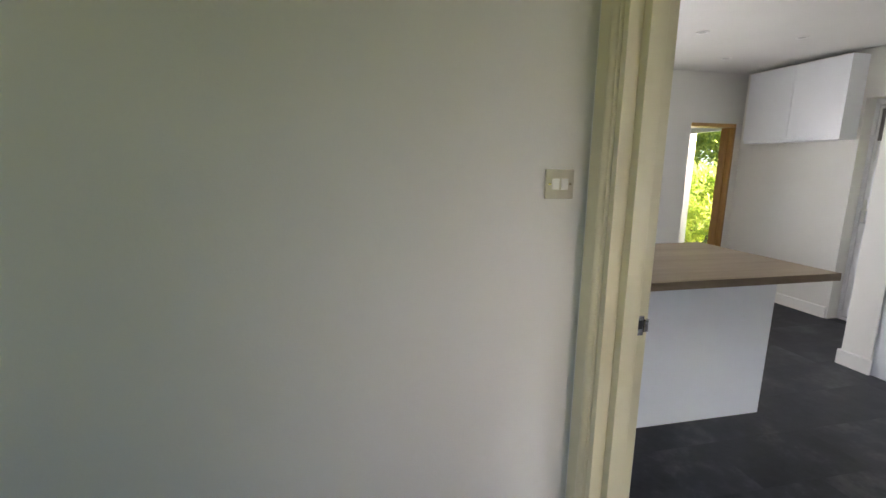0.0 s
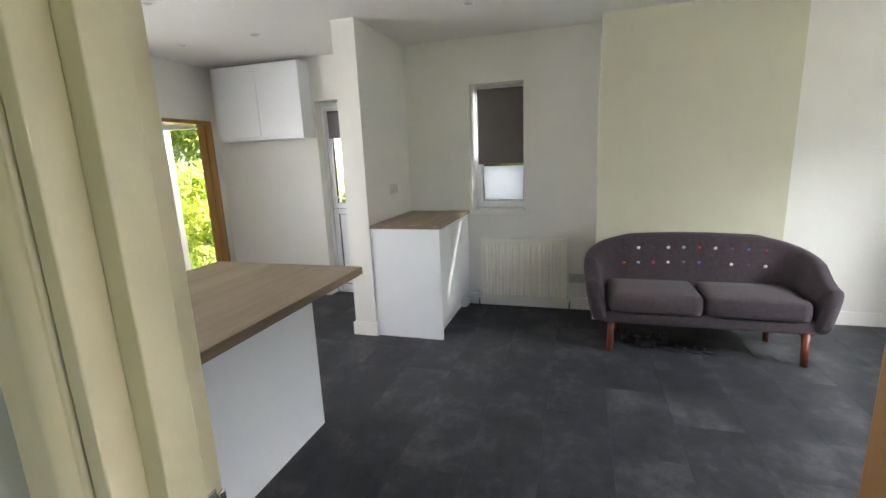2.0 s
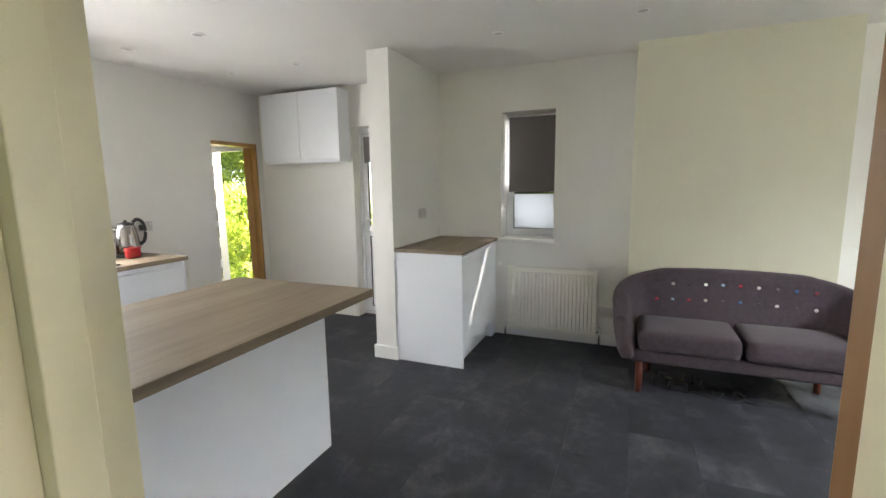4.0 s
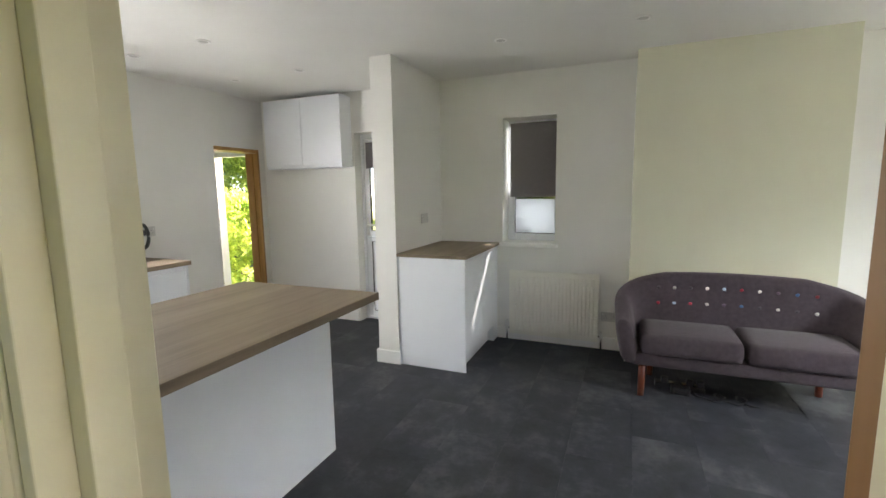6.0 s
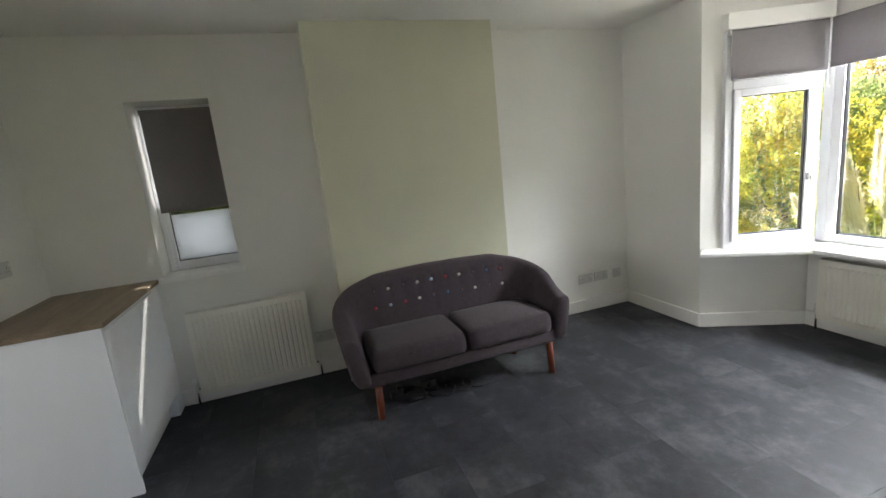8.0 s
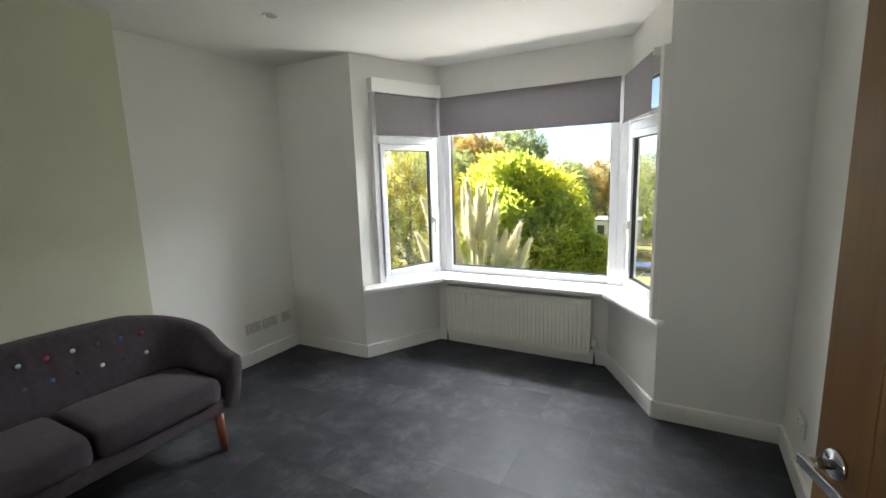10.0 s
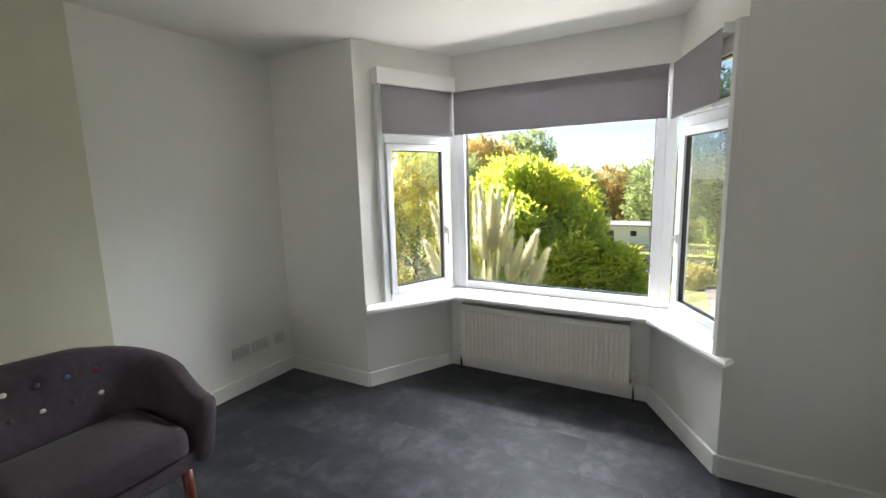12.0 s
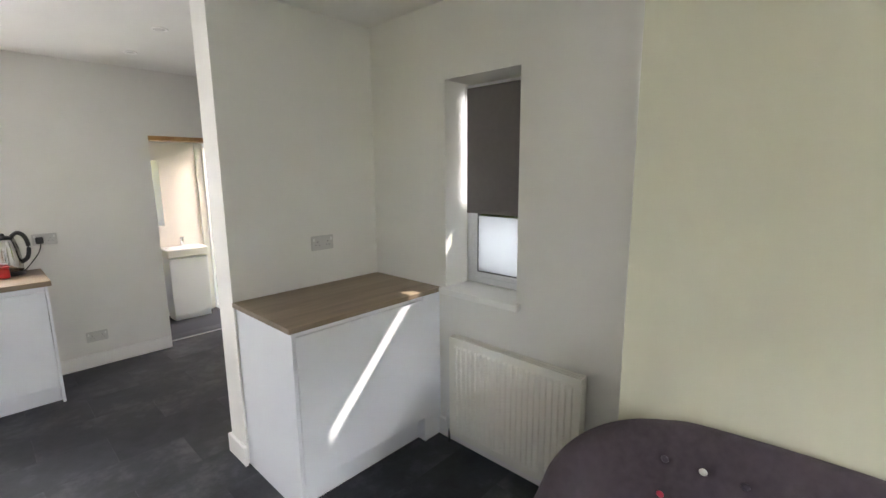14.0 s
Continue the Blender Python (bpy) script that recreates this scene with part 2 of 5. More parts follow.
def bend(pts, n=4):
    """A smooth line through the points."""
    p = [Vector(q) for q in pts]
    p = [2 * p[0] - p[1]] + p + [2 * p[-1] - p[-2]]
    out = []
    for a, b, c, d in zip(p, p[1:], p[2:], p[3:]):
        for k in range(n):
            t = k / n
            out.append(0.5 * (2 * b + (c - a) * t + (2 * a - 5 * b + 4 * c - d) * t * t + (3 * b - a - 3 * c + d) * t ** 3))
    return out + [p[-2]]


def part(name, bm, material, parent=None, label="", smooth=False):
    me = bpy.data.meshes.new(name)
    bm.normal_update()
    bm.to_mesh(me)
    bm.free()
    me.materials.append(material)
    if smooth:
        for p in me.polygons:
            p.use_smooth = True
    ob = new(name, me)
    if parent is not None:
        ob.parent = parent
    if label:
        ob["label"] = label
    return ob


def pbox(name, parent, material, dims, bevel=0.0, label="", m=None, smooth=False):
    bm = bmesh.new()
    box(bm, *dims, bevel=bevel, m=m)
    return part(name, bm, material, parent, label, smooth)


def thing(name, label, category, group="", at=None, kind=""):
    e = new(name)
    e.empty_display_size = 0.1
    if at is not None:
        e.matrix_world = at
    return tagged(e, label, category, group, kind)


def struct(name, bm, material, label, category):
    return tagged(part(name, bm, material), label, category, kind="structure")


# ---- the plan ----
H = 2.485                    # ceiling
XW, XE = 0.95, 4.64         # room's west and east faces
YN, YS = 4.72, -2.0          # north and south faces
XC, YC0, YC1 = 4.387, -0.625, 0.715   # chimney breast
XH = 0.788                   # hall side of the west wall
YH = 1.489                   # hall's north face
JN, JS = 1.356, 0.58         # jamb faces of the hall door
TH = 0.28                    # outer wall thickness


def wall_with_holes(bm, u0, u1, w0, w1, z0, z1, holes, axis):
    """Wall along axis with rectangular openings (u0, u1, z0, z1) cut right through."""
    cuts = sorted({u0, u1, *[h[0] for h in holes], *[h[1] for h in holes]})
    for a, b in zip(cuts, cuts[1:]):
        spans, z = [], z0
        for h in sorted((h for h in holes if h[0] <= a and h[1] >= b), key=lambda h: h[2]):
            if h[2] > z:
                spans.append((z, h[2]))
            z = h[3]
        if z < z1:
            spans.append((z, z1))
        for s, e in spans:
            if axis == "y":
                box(bm, w0, w1, a, b, s, e)
            else:
                box(bm, a, b, w0, w1, s, e)


def build_structure():
    bm = bmesh.new()
    box(bm, -2.2, XE + TH, -2.75, 6.4, -0.15, -0.004)
    f = struct("floor", bm, GROUT, "dark grey slate-look vinyl tile floor", "floor")
    bm = bmesh.new()
    box(bm, -2.2, XE + TH, -3.0, 6.4, H, H + 0.12)
    struct("ceiling", bm, CEIL, "plain white painted ceiling with downlights", "ceiling")
    # east wall: window, back door, lobby opening
    bm = bmesh.new()
    wall_with_holes(bm, YS - TH, 6.4, XE + 0.17, XE + TH, 0, H, [(1.30, 1.838, 0.915, 2.09), (2.68, 3.47, 0.0, 2.06), (4.98, 5.72, 0.0, 1.95)], "y")
    wall_with_holes(bm, YS - TH, 6.4, XE, XE + 0.17, 0, H, [(1.352, 1.838, 0.915, 2.09), (2.68, 3.47, 0.0, 2.06), (4.98, 5.72, 0.0, 1.95)], "y")
    struct("wall_east", bm, WALL, "white painted plaster wall with window and back door", "wall")
    bm = bmesh.new()
    box(bm, XC, XE, YC0, YC1, 0, H)
    struct("chimney_breast", bm, GREEN, "pale green painted chimney breast behind the sofa", "wall")
    bm = bmesh.new()
    wall_with_holes(bm, -2.2, XE, YN, YN + 0.16, 0, H, [(1.65, 2.80, 1.02, 2.1), (3.945, 4.545, 0.0, 1.935)], "x")
    struct("wall_north", bm, WALL, "white painted kitchen wall with window and doorway", "wall")
    bm = bmesh.new()
    box(bm, XW, 1.6, YS - TH, YS, 0, H)
    struct("wall_south_west", bm, WALL, "white painted wall beside the bay window", "wall")
    bm = bmesh.new()
    box(bm, 3.83, XE, YS - TH, YS, 0, H)
    struct("wall_south_east", bm, WALL, "white painted wall beside the bay window", "wall")
    bm = bmesh.new()
    wall_with_holes(bm, YS - TH, YN, XH, XW, 0, H, [(JS - 0.03, JN + 0.03, 0.0, 2.03)], "y")
    struct("wall_west", bm, WALL, "white painted wall with the hall doorway", "wall")
    bm = bmesh.new()
    box(bm, 3.68, XE, 2.47, 2.66, 0, H)
    struct("wall_stub", bm, WALL, "white painted stub wall dividing kitchen from living area", "wall")
    # hall
    bm = bmesh.new()
    box(bm, -2.2, XH, YH, YH + 0.12, 0, H)
    struct("wall_hall_north", bm, WALL, "white painted hall wall with a light switch", "wall")
    bm = bmesh.new()
    # The opening is made up, only to seat the hall's fill lamp.
    wall_with_holes(bm, -2.2, XH, -1.12, -1.0, 0, H, [(0.38, 0.72, 0.6, 1.9)], "x")
    struct("wall_hall_south", bm, WALL, "plain white painted hall wall", "wall")
    bm = bmesh.new()
    wall_with_holes(bm, -1.0, YH, -2.2, -2.05, 0, H, [(-0.5, 0.5, 0.1, 2.1)], "y")
    struct("wall_hall_west", bm, WALL, "plain white painted hall wall", "wall")
    # kitchen west, lobby
    bm = bmesh.new()
    box(bm, 2.6, 2.72, YN + 0.16, 6.4, 0, H)
    struct("wall_lobby_west", bm, WALL, "plain white painted lobby wall", "wall")
    bm = bmesh.new()
    wall_with_holes(bm, 2.72, XE, 6.1, 6.4, 0, H, [(3.85, 4.35, 0.95, 1.9)], "x")
    struct("wall_lobby_north", bm, WALL, "pale lobby wall with a small window", "wall")
    # bay: low walls and lintels
    for name, a, b, c, d in (("wall_bay_east", (3.83, -2.0), (3.47, -2.66), (3.72, -2.78), (4.08, -2.1)),
                             ("wall_bay_south", (3.47, -2.66), (1.97, -2.66), (1.78, -2.9), (3.66, -2.9)),
                             ("wall_bay_west", (1.97, -2.66), (1.6, -2.0), (1.35, -2.1), (1.72, -2.78))):
        bm = bmesh.new()
        prism(bm, (a, b, c, d), 0, 0.6)
        struct(name, bm, WALL, "white painted low wall under the bay window", "wall")
    for name, a, b, c, d in (("lintel_bay_east", (3.83, -2.0), (3.50, -2.80), (3.72, -2.9), (4.08, -2.1)),
                             ("lintel_bay_south", (3.50, -2.80), (1.88, -2.80), (1.7, -3.0), (3.7, -3.0)),
                             ("lintel_bay_west", (1.88, -2.80), (1.6, -2.0), (1.35, -2.1), (1.66, -2.9))):
        bm = bmesh.new()
        prism(bm, (a, b, c, d), 2.2, H)
        struct(name, bm, WALL, "white painted wall above the bay window", "wall")
    return f


FLOOR_OB = build_structure()



def baseboard(a, b, label="white painted baseboard", h=0.112, t=0.016):
    """A board along the wall from a to b; the room lies to its left."""
    a, b = Vector((*a, 0)), Vector((*b, 0))
    d = b - a
    m = Matrix.Translation(a) @ Matrix.Rotation(math.atan2(d.y, d.x), 4, "Z")
    bm = bmesh.new()
    prism(bm, ((0.0, 0.001), (t, 0.001), (t, h - 0.005), (t - 0.005, h), (0.0, h)), 0.0, d.length)
    bmesh.ops.transform(bm, matrix=Matrix(((0, 0, 1, 0), (1, 0, 0, 0.001), (0, 1, 0, 0), (0, 0, 0, 1))), verts=bm.verts)
    bmesh.ops.transform(bm, matrix=m, verts=bm.verts)
    tagged(part("baseboard", bm, TRIM), label, "baseboard", "baseboards", "structure")


BASE = (((XE, YS), (XE, YC0)), ((3.83, YS), (XE - 0.016, YS)), ((3.47, -2.66), (3.83, YS)), ((1.97, -2.66), (3.47, -2.66)), ((1.6, YS), (1.97, -2.66)),
        ((XW + 0.016, YS), (1.6, YS)), ((XW, JS - 0.1), (XW, YS)), ((XE, YC1 + 0.016), (XE, 1.885)), ((XE - 0.016, YC1), (XC, YC1)), ((XC, YC1 + 0.016), (XC, YC0 - 0.016)),
        ((XC, YC0), (XE - 0.016, YC0)), ((3.68, 2.454), (3.68, 2.676)), ((3.681, 2.66), (XE, 2.66)), ((XE, 3.485), (XE, YN - 0.016)), ((3.935, YN), (3.10, YN)), ((XW, 2.2), (XW, JN + 0.1)))
for a, b in BASE:
    baseboard(a, b)


# ---- hall door: lining, stops, architraves, leaf ----
def door_frame():
    f = thing("doorway_1", "cream painted door frame with oak stop on the hinge side", "door frame", kind="structure")
    z = 2.0
    def piece(name, dims, material, bevel=0.003, label=""):
        pbox(name, f, material, dims, bevel, label)
    piece("lining", (XH, XW - 0.012, JN, JN + 0.03, 0, z + 0.03), CREAM)
    piece("lining", (XH, XW - 0.012, JS - 0.03, JS, 0, z + 0.03), CREAM)
    piece("lining", (XH, XW - 0.012, JS, JN, z, z + 0.03), CREAM)
    # stepped latch side: hall bead, then the proud stop
    piece("bead", (XH - 0.012, 0.8175, JN - 0.024, JN - 0.001, 0, z - 0.001), CREAM, 0.002)
    piece("stop", (0.818, 0.868, JN - 0.052, JN - 0.001, 0, z - 0.001), CREAM, 0.002)
    piece("bead", (XH - 0.012, 0.8195, JS + 0.001, JS + 0.009, 0, z - 0.001), CREAM, 0.002)
    piece("stop", (0.820, 0.858, JS + 0.001, JS + 0.019, 0, z - 0.001), OAK, 0.002, "bare oak door stop")
    piece("stop", (0.820, 0.868, JS + 0.020, JN - 0.053, z - 0.016, z - 0.001), CREAM)
    x0, x1 = XH - 0.017, XH - 0.001
    piece("architrave", (x0, x1, JN + 0.004, JN + 0.105, 0, z + 0.08), CREAM, 0.007)
    piece("architrave", (x0, x1, JS - 0.075, JS - 0.004, 0, z + 0.08), CREAM, 0.007)
    piece("architrave", (x0, x1, JS - 0.004, JN + 0.004, z + 0.004, z + 0.08), CREAM, 0.007)
    # rounded inner edge of the hall architrave
    bm = bmesh.new()
    cyl(bm, (XH - 0.018, JN + 0.022, 0), (XH - 0.018, JN + 0.022, z + 0.02), 0.013, seg=14)
    part("moulding", bm, CREAM, f, smooth=True)
    # strike plate on the latch jamb
    plate = thing("strike_plate", "steel strike plate let into the cream door jamb", "strike plate")
    pbox("plate", plate, STEEL, (0.897, 0.924, JN - 0.003, JN + 0.001, 0.945, 1.005), 0.001)
    pbox("hole", plate, BLACK, (0.905, 0.918, JN - 0.0045, JN - 0.002, 0.965, 0.992), 0.0, "dark latch hole")
    pbox("lip", plate, STEEL, (0.924, 0.937, JN - 0.006, JN - 0.001, 0.955, 0.996), 0.0015)


def door_leaf():
    d = Vector((0.308, -0.951, 0))
    m = Matrix.Translation((0.981, 0.549, 0)) @ Matrix.Rotation(math.atan2(d.y, d.x), 4, "Z")
    e = thing("door_1", "oak veneer interior door standing wide open", "door", at=m, kind="structure")
    # leaf in three boards with fine grooves between
    for x0, x1 in ((0.0, 0.128), (0.131, 0.629), (0.632, 0.76)):
        pbox("panel", e, SHADED_OAK, (x0, x1, 0.0, 0.040, 0.008, 1.985), 0.0015)
    pbox("core", e, SHADED_OAK, (0.004, 0.756, 0.004, 0.036, 0.012, 1.98))
    for side in (1, -1):
        y0 = 0.040 if side > 0 else 0.0
        bm = bmesh.new()
        cyl(bm, (0.70, y0, 1.0), (0.70, y0 + side * 0.008, 1.0), 0.026, seg=28)
        h = part("handle", bm, CHROME, e, "chrome lever handle on a round rose", True)
        bm = bmesh.new()
        cyl(bm, (0.70, y0 + side * 0.008, 1.0), (0.70, y0 + side * 0.055, 1.0), 0.010, seg=16)
        part("neck", bm, STEEL, h, smooth=True)
        bm = bmesh.new()
        box(bm, 0.562, 0.713, y0 + side * 0.047, y0 + side * 0.059, 0.990, 1.010, 0.0018)
        part("lever", bm, CHROME, h)
    for z in (0.15, 1.75):
        bm = bmesh.new()
        cyl(bm, (-0.006, 0.004, z), (-0.006, 0.004, z + 0.1), 0.007, seg=12)
        part("hinge", bm, STEEL, e, smooth=True)


door_frame()
door_leaf()


# ---- switches and sockets ----
def wall_plate(name, label, m, width=0.086, kind="socket", material=SOCKET):
    """A plate in the local xz plane; local -y looks into the room."""
    e = thing(name, label, "light switch" if kind == "switch" else "power socket", "power sockets" if kind == "socket" else "", m)
    pbox("plate", e, material, (-width / 2, width / 2, -0.010, 0.0, -0.043, 0.043), 0.003)
    if kind == "switch":
        for x in (-0.014, 0.014):
            pbox("rocker", e, PLATE, (x - 0.011, x + 0.011, -0.015, -0.009, -0.016, 0.016), 0.002, "cream switch rocker")
        for x in (-0.033, 0.033):
            bm = bmesh.new()
            cyl(bm, (x, -0.0095, 0), (x, -0.0115, 0), 0.0035, seg=10)
            part("screw", bm, STEEL, e)
    elif kind == "socket":
        n = 2 if width > 0.1 else 1
        for k in range(n):
            cx = (k - (n - 1) / 2) * 0.068
            for dx, dz, w, h in ((0, 0.008, 0.004, 0.008), (-0.011, -0.013, 0.007, 0.003), (0.011, -0.013, 0.007, 0.003)):
                pbox("slot", e, BLACK, (cx + dx - w / 2, cx + dx + w / 2, -0.0112, -0.0095, dz - h / 2, dz + h / 2))
            sx = cx + (-0.024 if k == 0 and n == 2 else 0.024)
            pbox("rocker", e, PLATE, (sx - 0.005, sx + 0.005, -0.013, -0.0095, 0.012, 0.030), 0.001)
    return e


def facing(x, y, z, deg):
    """deg: the plan direction that a plate looks along."""
    return pose(x, y, z, 0, 0, deg + 90)


SWITCH = mat("aged_cream_plate", (0.55, 0.52, 0.44), 0.35, 0.3, vary=0.08, scale=30, bump=0.03)
wall_plate("light_switch", "two-gang light switch with a worn metal plate on the hall wall", facing(0.692, YH - 0.001, 1.381, -90), 0.09, "switch", SWITCH)
wall_plate("power_socket", "white double power socket above the small worktop", facing(4.225, 2.469, 1.19, -90), 0.147)
wall_plate("power_socket", "white double power socket low beside the radiator", facing(XE - 0.001, 0.86, 0.30, 180), 0.147)
wall_plate("power_socket", "white double power socket above the baseboard", facing(XE - 0.001, -1.52, 0.31, 180), 0.147)
wall_plate("power_socket", "white double power socket above the baseboard", facing(XE - 0.001, -1.69, 0.31, 180), 0.147)
wall_plate("power_socket", "small white aerial outlet above the baseboard", facing(XE - 0.001, -1.87, 0.31, 180), 0.086)
wall_plate("power_socket", "white double power socket low behind the hall door", facing(XW + 0.001, -1.63, 0.318, 0), 0.147, "socket", PLATE)
wall_plate("power_socket", "white double power socket behind the kettle", facing(3.17, YN - 0.001, 1.115, -90), 0.147)
wall_plate("power_socket", "white double power socket low on the kitchen wall", facing(3.40, YN - 0.001, 0.26, -90), 0.147)


# ---- windows ----
def frame_pane(e, x0, x1, z0, z1, w, depth=0.06, y=0.0, glass=GLASS, name="frame"):
    """A rectangular ring of frame members with one pane, in the local xz plane."""
    fr = None
    for k, (a, b, c, d) in enumerate(((x0, x0 + w, z0, z1), (x1 - w, x1, z0, z1), (x0 + w, x1 - w, z0, z0 + w), (x0 + w, x1 - w, z1 - w, z1))):
        pbox(name, e, UPVC, (a, b, y - depth / 2, y + depth / 2, c, d), 0.006, smooth=False)
    # thin dark gasket round the pane
    g = 0.006
    for a, b, c, d in ((x0 + w, x0 + w + g, z0 + w, z1 - w), (x1 - w - g, x1 - w, z0 + w, z1 - w), (x0 + w + g, x1 - w - g, z0 + w, z0 + w + g), (x0 + w + g, x1 - w - g, z1 - w - g, z1 - w)):
        pbox("gasket", e, BLACK, (a, b, y - depth / 4, y + depth / 4, c, d))
    if glass is not None:
        p = pbox("pane", e, glass, (x0 + w + 0.001, x1 - w - 0.001, y - 0.003, y + 0.003, z0 + w + 0.001, z1 - w - 0.001))
        p.visible_shadow = False
        return p


def window_handle(e, x, z, y):
    bm = bmesh.new()
    box(bm, x - 0.011, x + 0.011, y - 0.014, y, z - 0.03, z + 0.03, 0.004)
    h = part("handle", bm, PLATE, e, "white window handle")
    bm = bmesh.new()
    box(bm, x - 0.008, x + 0.008, y - 0.040, y - 0.014, z - 0.01, z + 0.012, 0.004)
    box(bm, x - 0.009, x + 0.009, y - 0.042, y - 0.026, z - 0.115, z + 0.012, 0.005)
    part("lever", bm, PLATE, h)


def span(a, b):
    """Local x runs from a to b on the plan; local -y looks to the right hand of that way."""
    a, b = Vector((*a, 0)), Vector((*b, 0))
    d = b - a
    return Matrix.Translation(a) @ Matrix.Rotation(math.atan2(d.y, d.x), 4, "Z"), d.length


def casement_window(name, a, b, handle_x):
    m, n = span(a, b)
    e = thing(name, "white plastic bay casement window with a fanlight", "window", at=m, kind="structure")
    z0, zt, z1 = 0.632, 1.80, 2.2
    frame_pane(e, 0, n, z0, z1, 0.052, 0.07, glass=None)
    pbox("transom", e, UPVC, (0.052, n - 0.052, -0.035, 0.035, zt, zt + 0.06), 0.005)
    frame_pane(e, 0.054, n - 0.054, z0 + 0.054, zt - 0.002, 0.05, 0.06, -0.022, name="sash")
    frame_pane(e, 0.054, n - 0.054, zt + 0.062, z1 - 0.054, 0.04, 0.06, -0.022, name="sash")
    window_handle(e, handle_x if handle_x > 0 else n + handle_x, 1.13, -0.052)
    pbox("stay", e, PLATE, (n / 2 - 0.03, n / 2 + 0.03, -0.062, -0.052, zt + 0.066, zt + 0.082), 0.003)


# looking out, the pane lines run so that local -y is the room's side
CE, CW = (3.50, -2.80), (1.88, -2.80)
EA, EB = (3.83, -2.0), CE
def along(a, b, s):
    return tuple(Vector(a) + (Vector(b) - Vector(a)).normalized() * s)


L_E = (Vector(CE) - Vector((3.83, -2.0))).length
L_W = (Vector(CW) - Vector((1.6, -2.0))).length
casement_window("window_2", along((3.83, -2.0), CE, 0.15), along((3.83, -2.0), CE, L_E - 0.05), -0.08)
AW = (1.48, -2.02)
casement_window("window_4", along(AW, CW, 0.83 - 0.05), along(AW, CW, 0.06), 0.08)


def fixed_window():
    m, n = span((3.44, -2.81), (1.94, -2.81))
    e = thing("window_3", "large fixed pane in a white plastic bay window", "window", at=m, kind="structure")
    frame_pane(e, 0, n, 0.632, 2.2, 0.062, 0.07)
    for p in ((3.47, -2.80), (1.91, -2.80)):
        q = m.inverted() @ Vector((*p, 0))
        pbox("corner_post", e, UPVC, (q.x - 0.035, q.x + 0.035, q.y - 0.03, q.y + 0.06, 0.632, 2.2), 0.01)


fixed_window()


def bay_piers():
    a = (3.83, -2.0)
    b, out = along(a, CE, 0.15), Vector((0.25, -0.1))
    bm = bmesh.new()
    prism(bm, (a, b, tuple(Vector(b) + out), tuple(Vector(a) + out)), 0.6, 2.2)
    struct("wall_bay_pier_east", bm, WALL, "white painted narrow pier beside the bay window", "wall")
    bm = bmesh.new()
    prism(bm, ((1.601, -2.001), (1.601, -2.09), (1.625, -2.08), (1.650, -2.02), (1.634, -2.001)), 0.633, 2.2)
    struct("wall_bay_pier_west", bm, WALL, "white painted splayed edge beside the bay window", "wall")
    bm = bmesh.new()
    prism(bm, ((3.73, -1.89), (3.33, -2.48), (1.99, -2.48), (1.6, -1.92), (1.53, -2.06), (1.50, -2.12), (1.80, -2.92), (3.58, -2.92), (3.95, -2.12), (3.86, -2.06)), 0.602, 0.632)
    bmesh.ops.bevel(bm, geom=[e for e in bm.edges if abs(e.verts[0].co.z - e.verts[1].co.z) < 1e-6], offset=0.006, segments=2, affect="EDGES")
    struct("window_sill_bay", bm, TRIM, "white glossy bay window sill board", "window sill")
    # deep eaves added out of view to cut the sun through the bay
    bm = bmesh.new()
    prism(bm, ((4.15, -3.0), (4.15, -3.45), (1.2, -3.45), (1.2, -3.0)), 2.31, 2.45)
    prism(bm, ((4.10, -2.30), (3.74, -2.995), (4.15, -2.995), (4.5, -2.30)), 2.31, 2.45)
    prism(bm, ((1.33, -2.30), (1.64, -2.995), (1.2, -2.995), (0.9, -2.30)), 2.31, 2.45)
    struct("bay_sun_shade", bm, TRIM, "unseen white eaves added to keep sun off the bay floor", "roof")


bay_piers()


def roller_blind(name, a, b, ztop, zbot, label, off=0.05, mat_=None, pelmet=False):
    """Tube, cloth, bottom bar and chain; a to b as for a window."""
    m, n = span(a, b)
    e = thing(name, label, "blind", "roller blinds", m)
    bm = bmesh.new()
    cyl(bm, (0.012, -off, ztop), (n - 0.012, -off, ztop), 0.016, seg=18)
    part("tube", bm, mat_ or BLIND, e, smooth=True)
    bm = bmesh.new()
    box(bm, 0.015, n - 0.015, -off - 0.017, -off - 0.0155, zbot + 0.004, ztop)
    part("cloth", bm, mat_ or BLIND, e)
    pbox("bottom_bar", e, mat_ or BLIND, (0.015, n - 0.015, -off - 0.021, -off - 0.012, zbot - 0.012, zbot + 0.008), 0.003)
    for x in (0.0, n - 0.012):
        bm = bmesh.new()
        box(bm, x, x + 0.012, -off - 0.022, 0.0, ztop - 0.022, ztop + 0.022, 0.004)
        part("bracket", bm, PLATE, e, "white plastic bracket")
    bm = bmesh.new()
    tube(bm, [(0.006, -off - 0.02, ztop), (0.006, -off - 0.02, ztop - 0.42), (0.012, -off - 0.01, ztop - 0.44), (0.016, -off, ztop - 0.42), (0.016, -off, ztop)], 0.0022, 6)
    part("chain", bm, PLATE, e, "white bead chain", True)
    if pelmet:
        pbox("pelmet", e, TRIM, (-0.02, n + 0.005, -off - 0.035, 0.01, ztop + 0.018, ztop + 0.125), 0.004, "white boxed pelmet")
    return e


# Grey blind cloth with its base tone raised, as the bay blinds are backlit.
BLIND_LIGHT = cloth_mat("backlit_blind_cloth", (0.315, 0.295, 0.31), 0.2)
roller_blind("roller_blind", along((3.83, -2.0), CE, 0.16), along((3.83, -2.0), CE, L_E - 0.03), 2.185, 1.875, "grey roller blind under a white pelmet, half lowered", 0.045, BLIND_LIGHT, True)
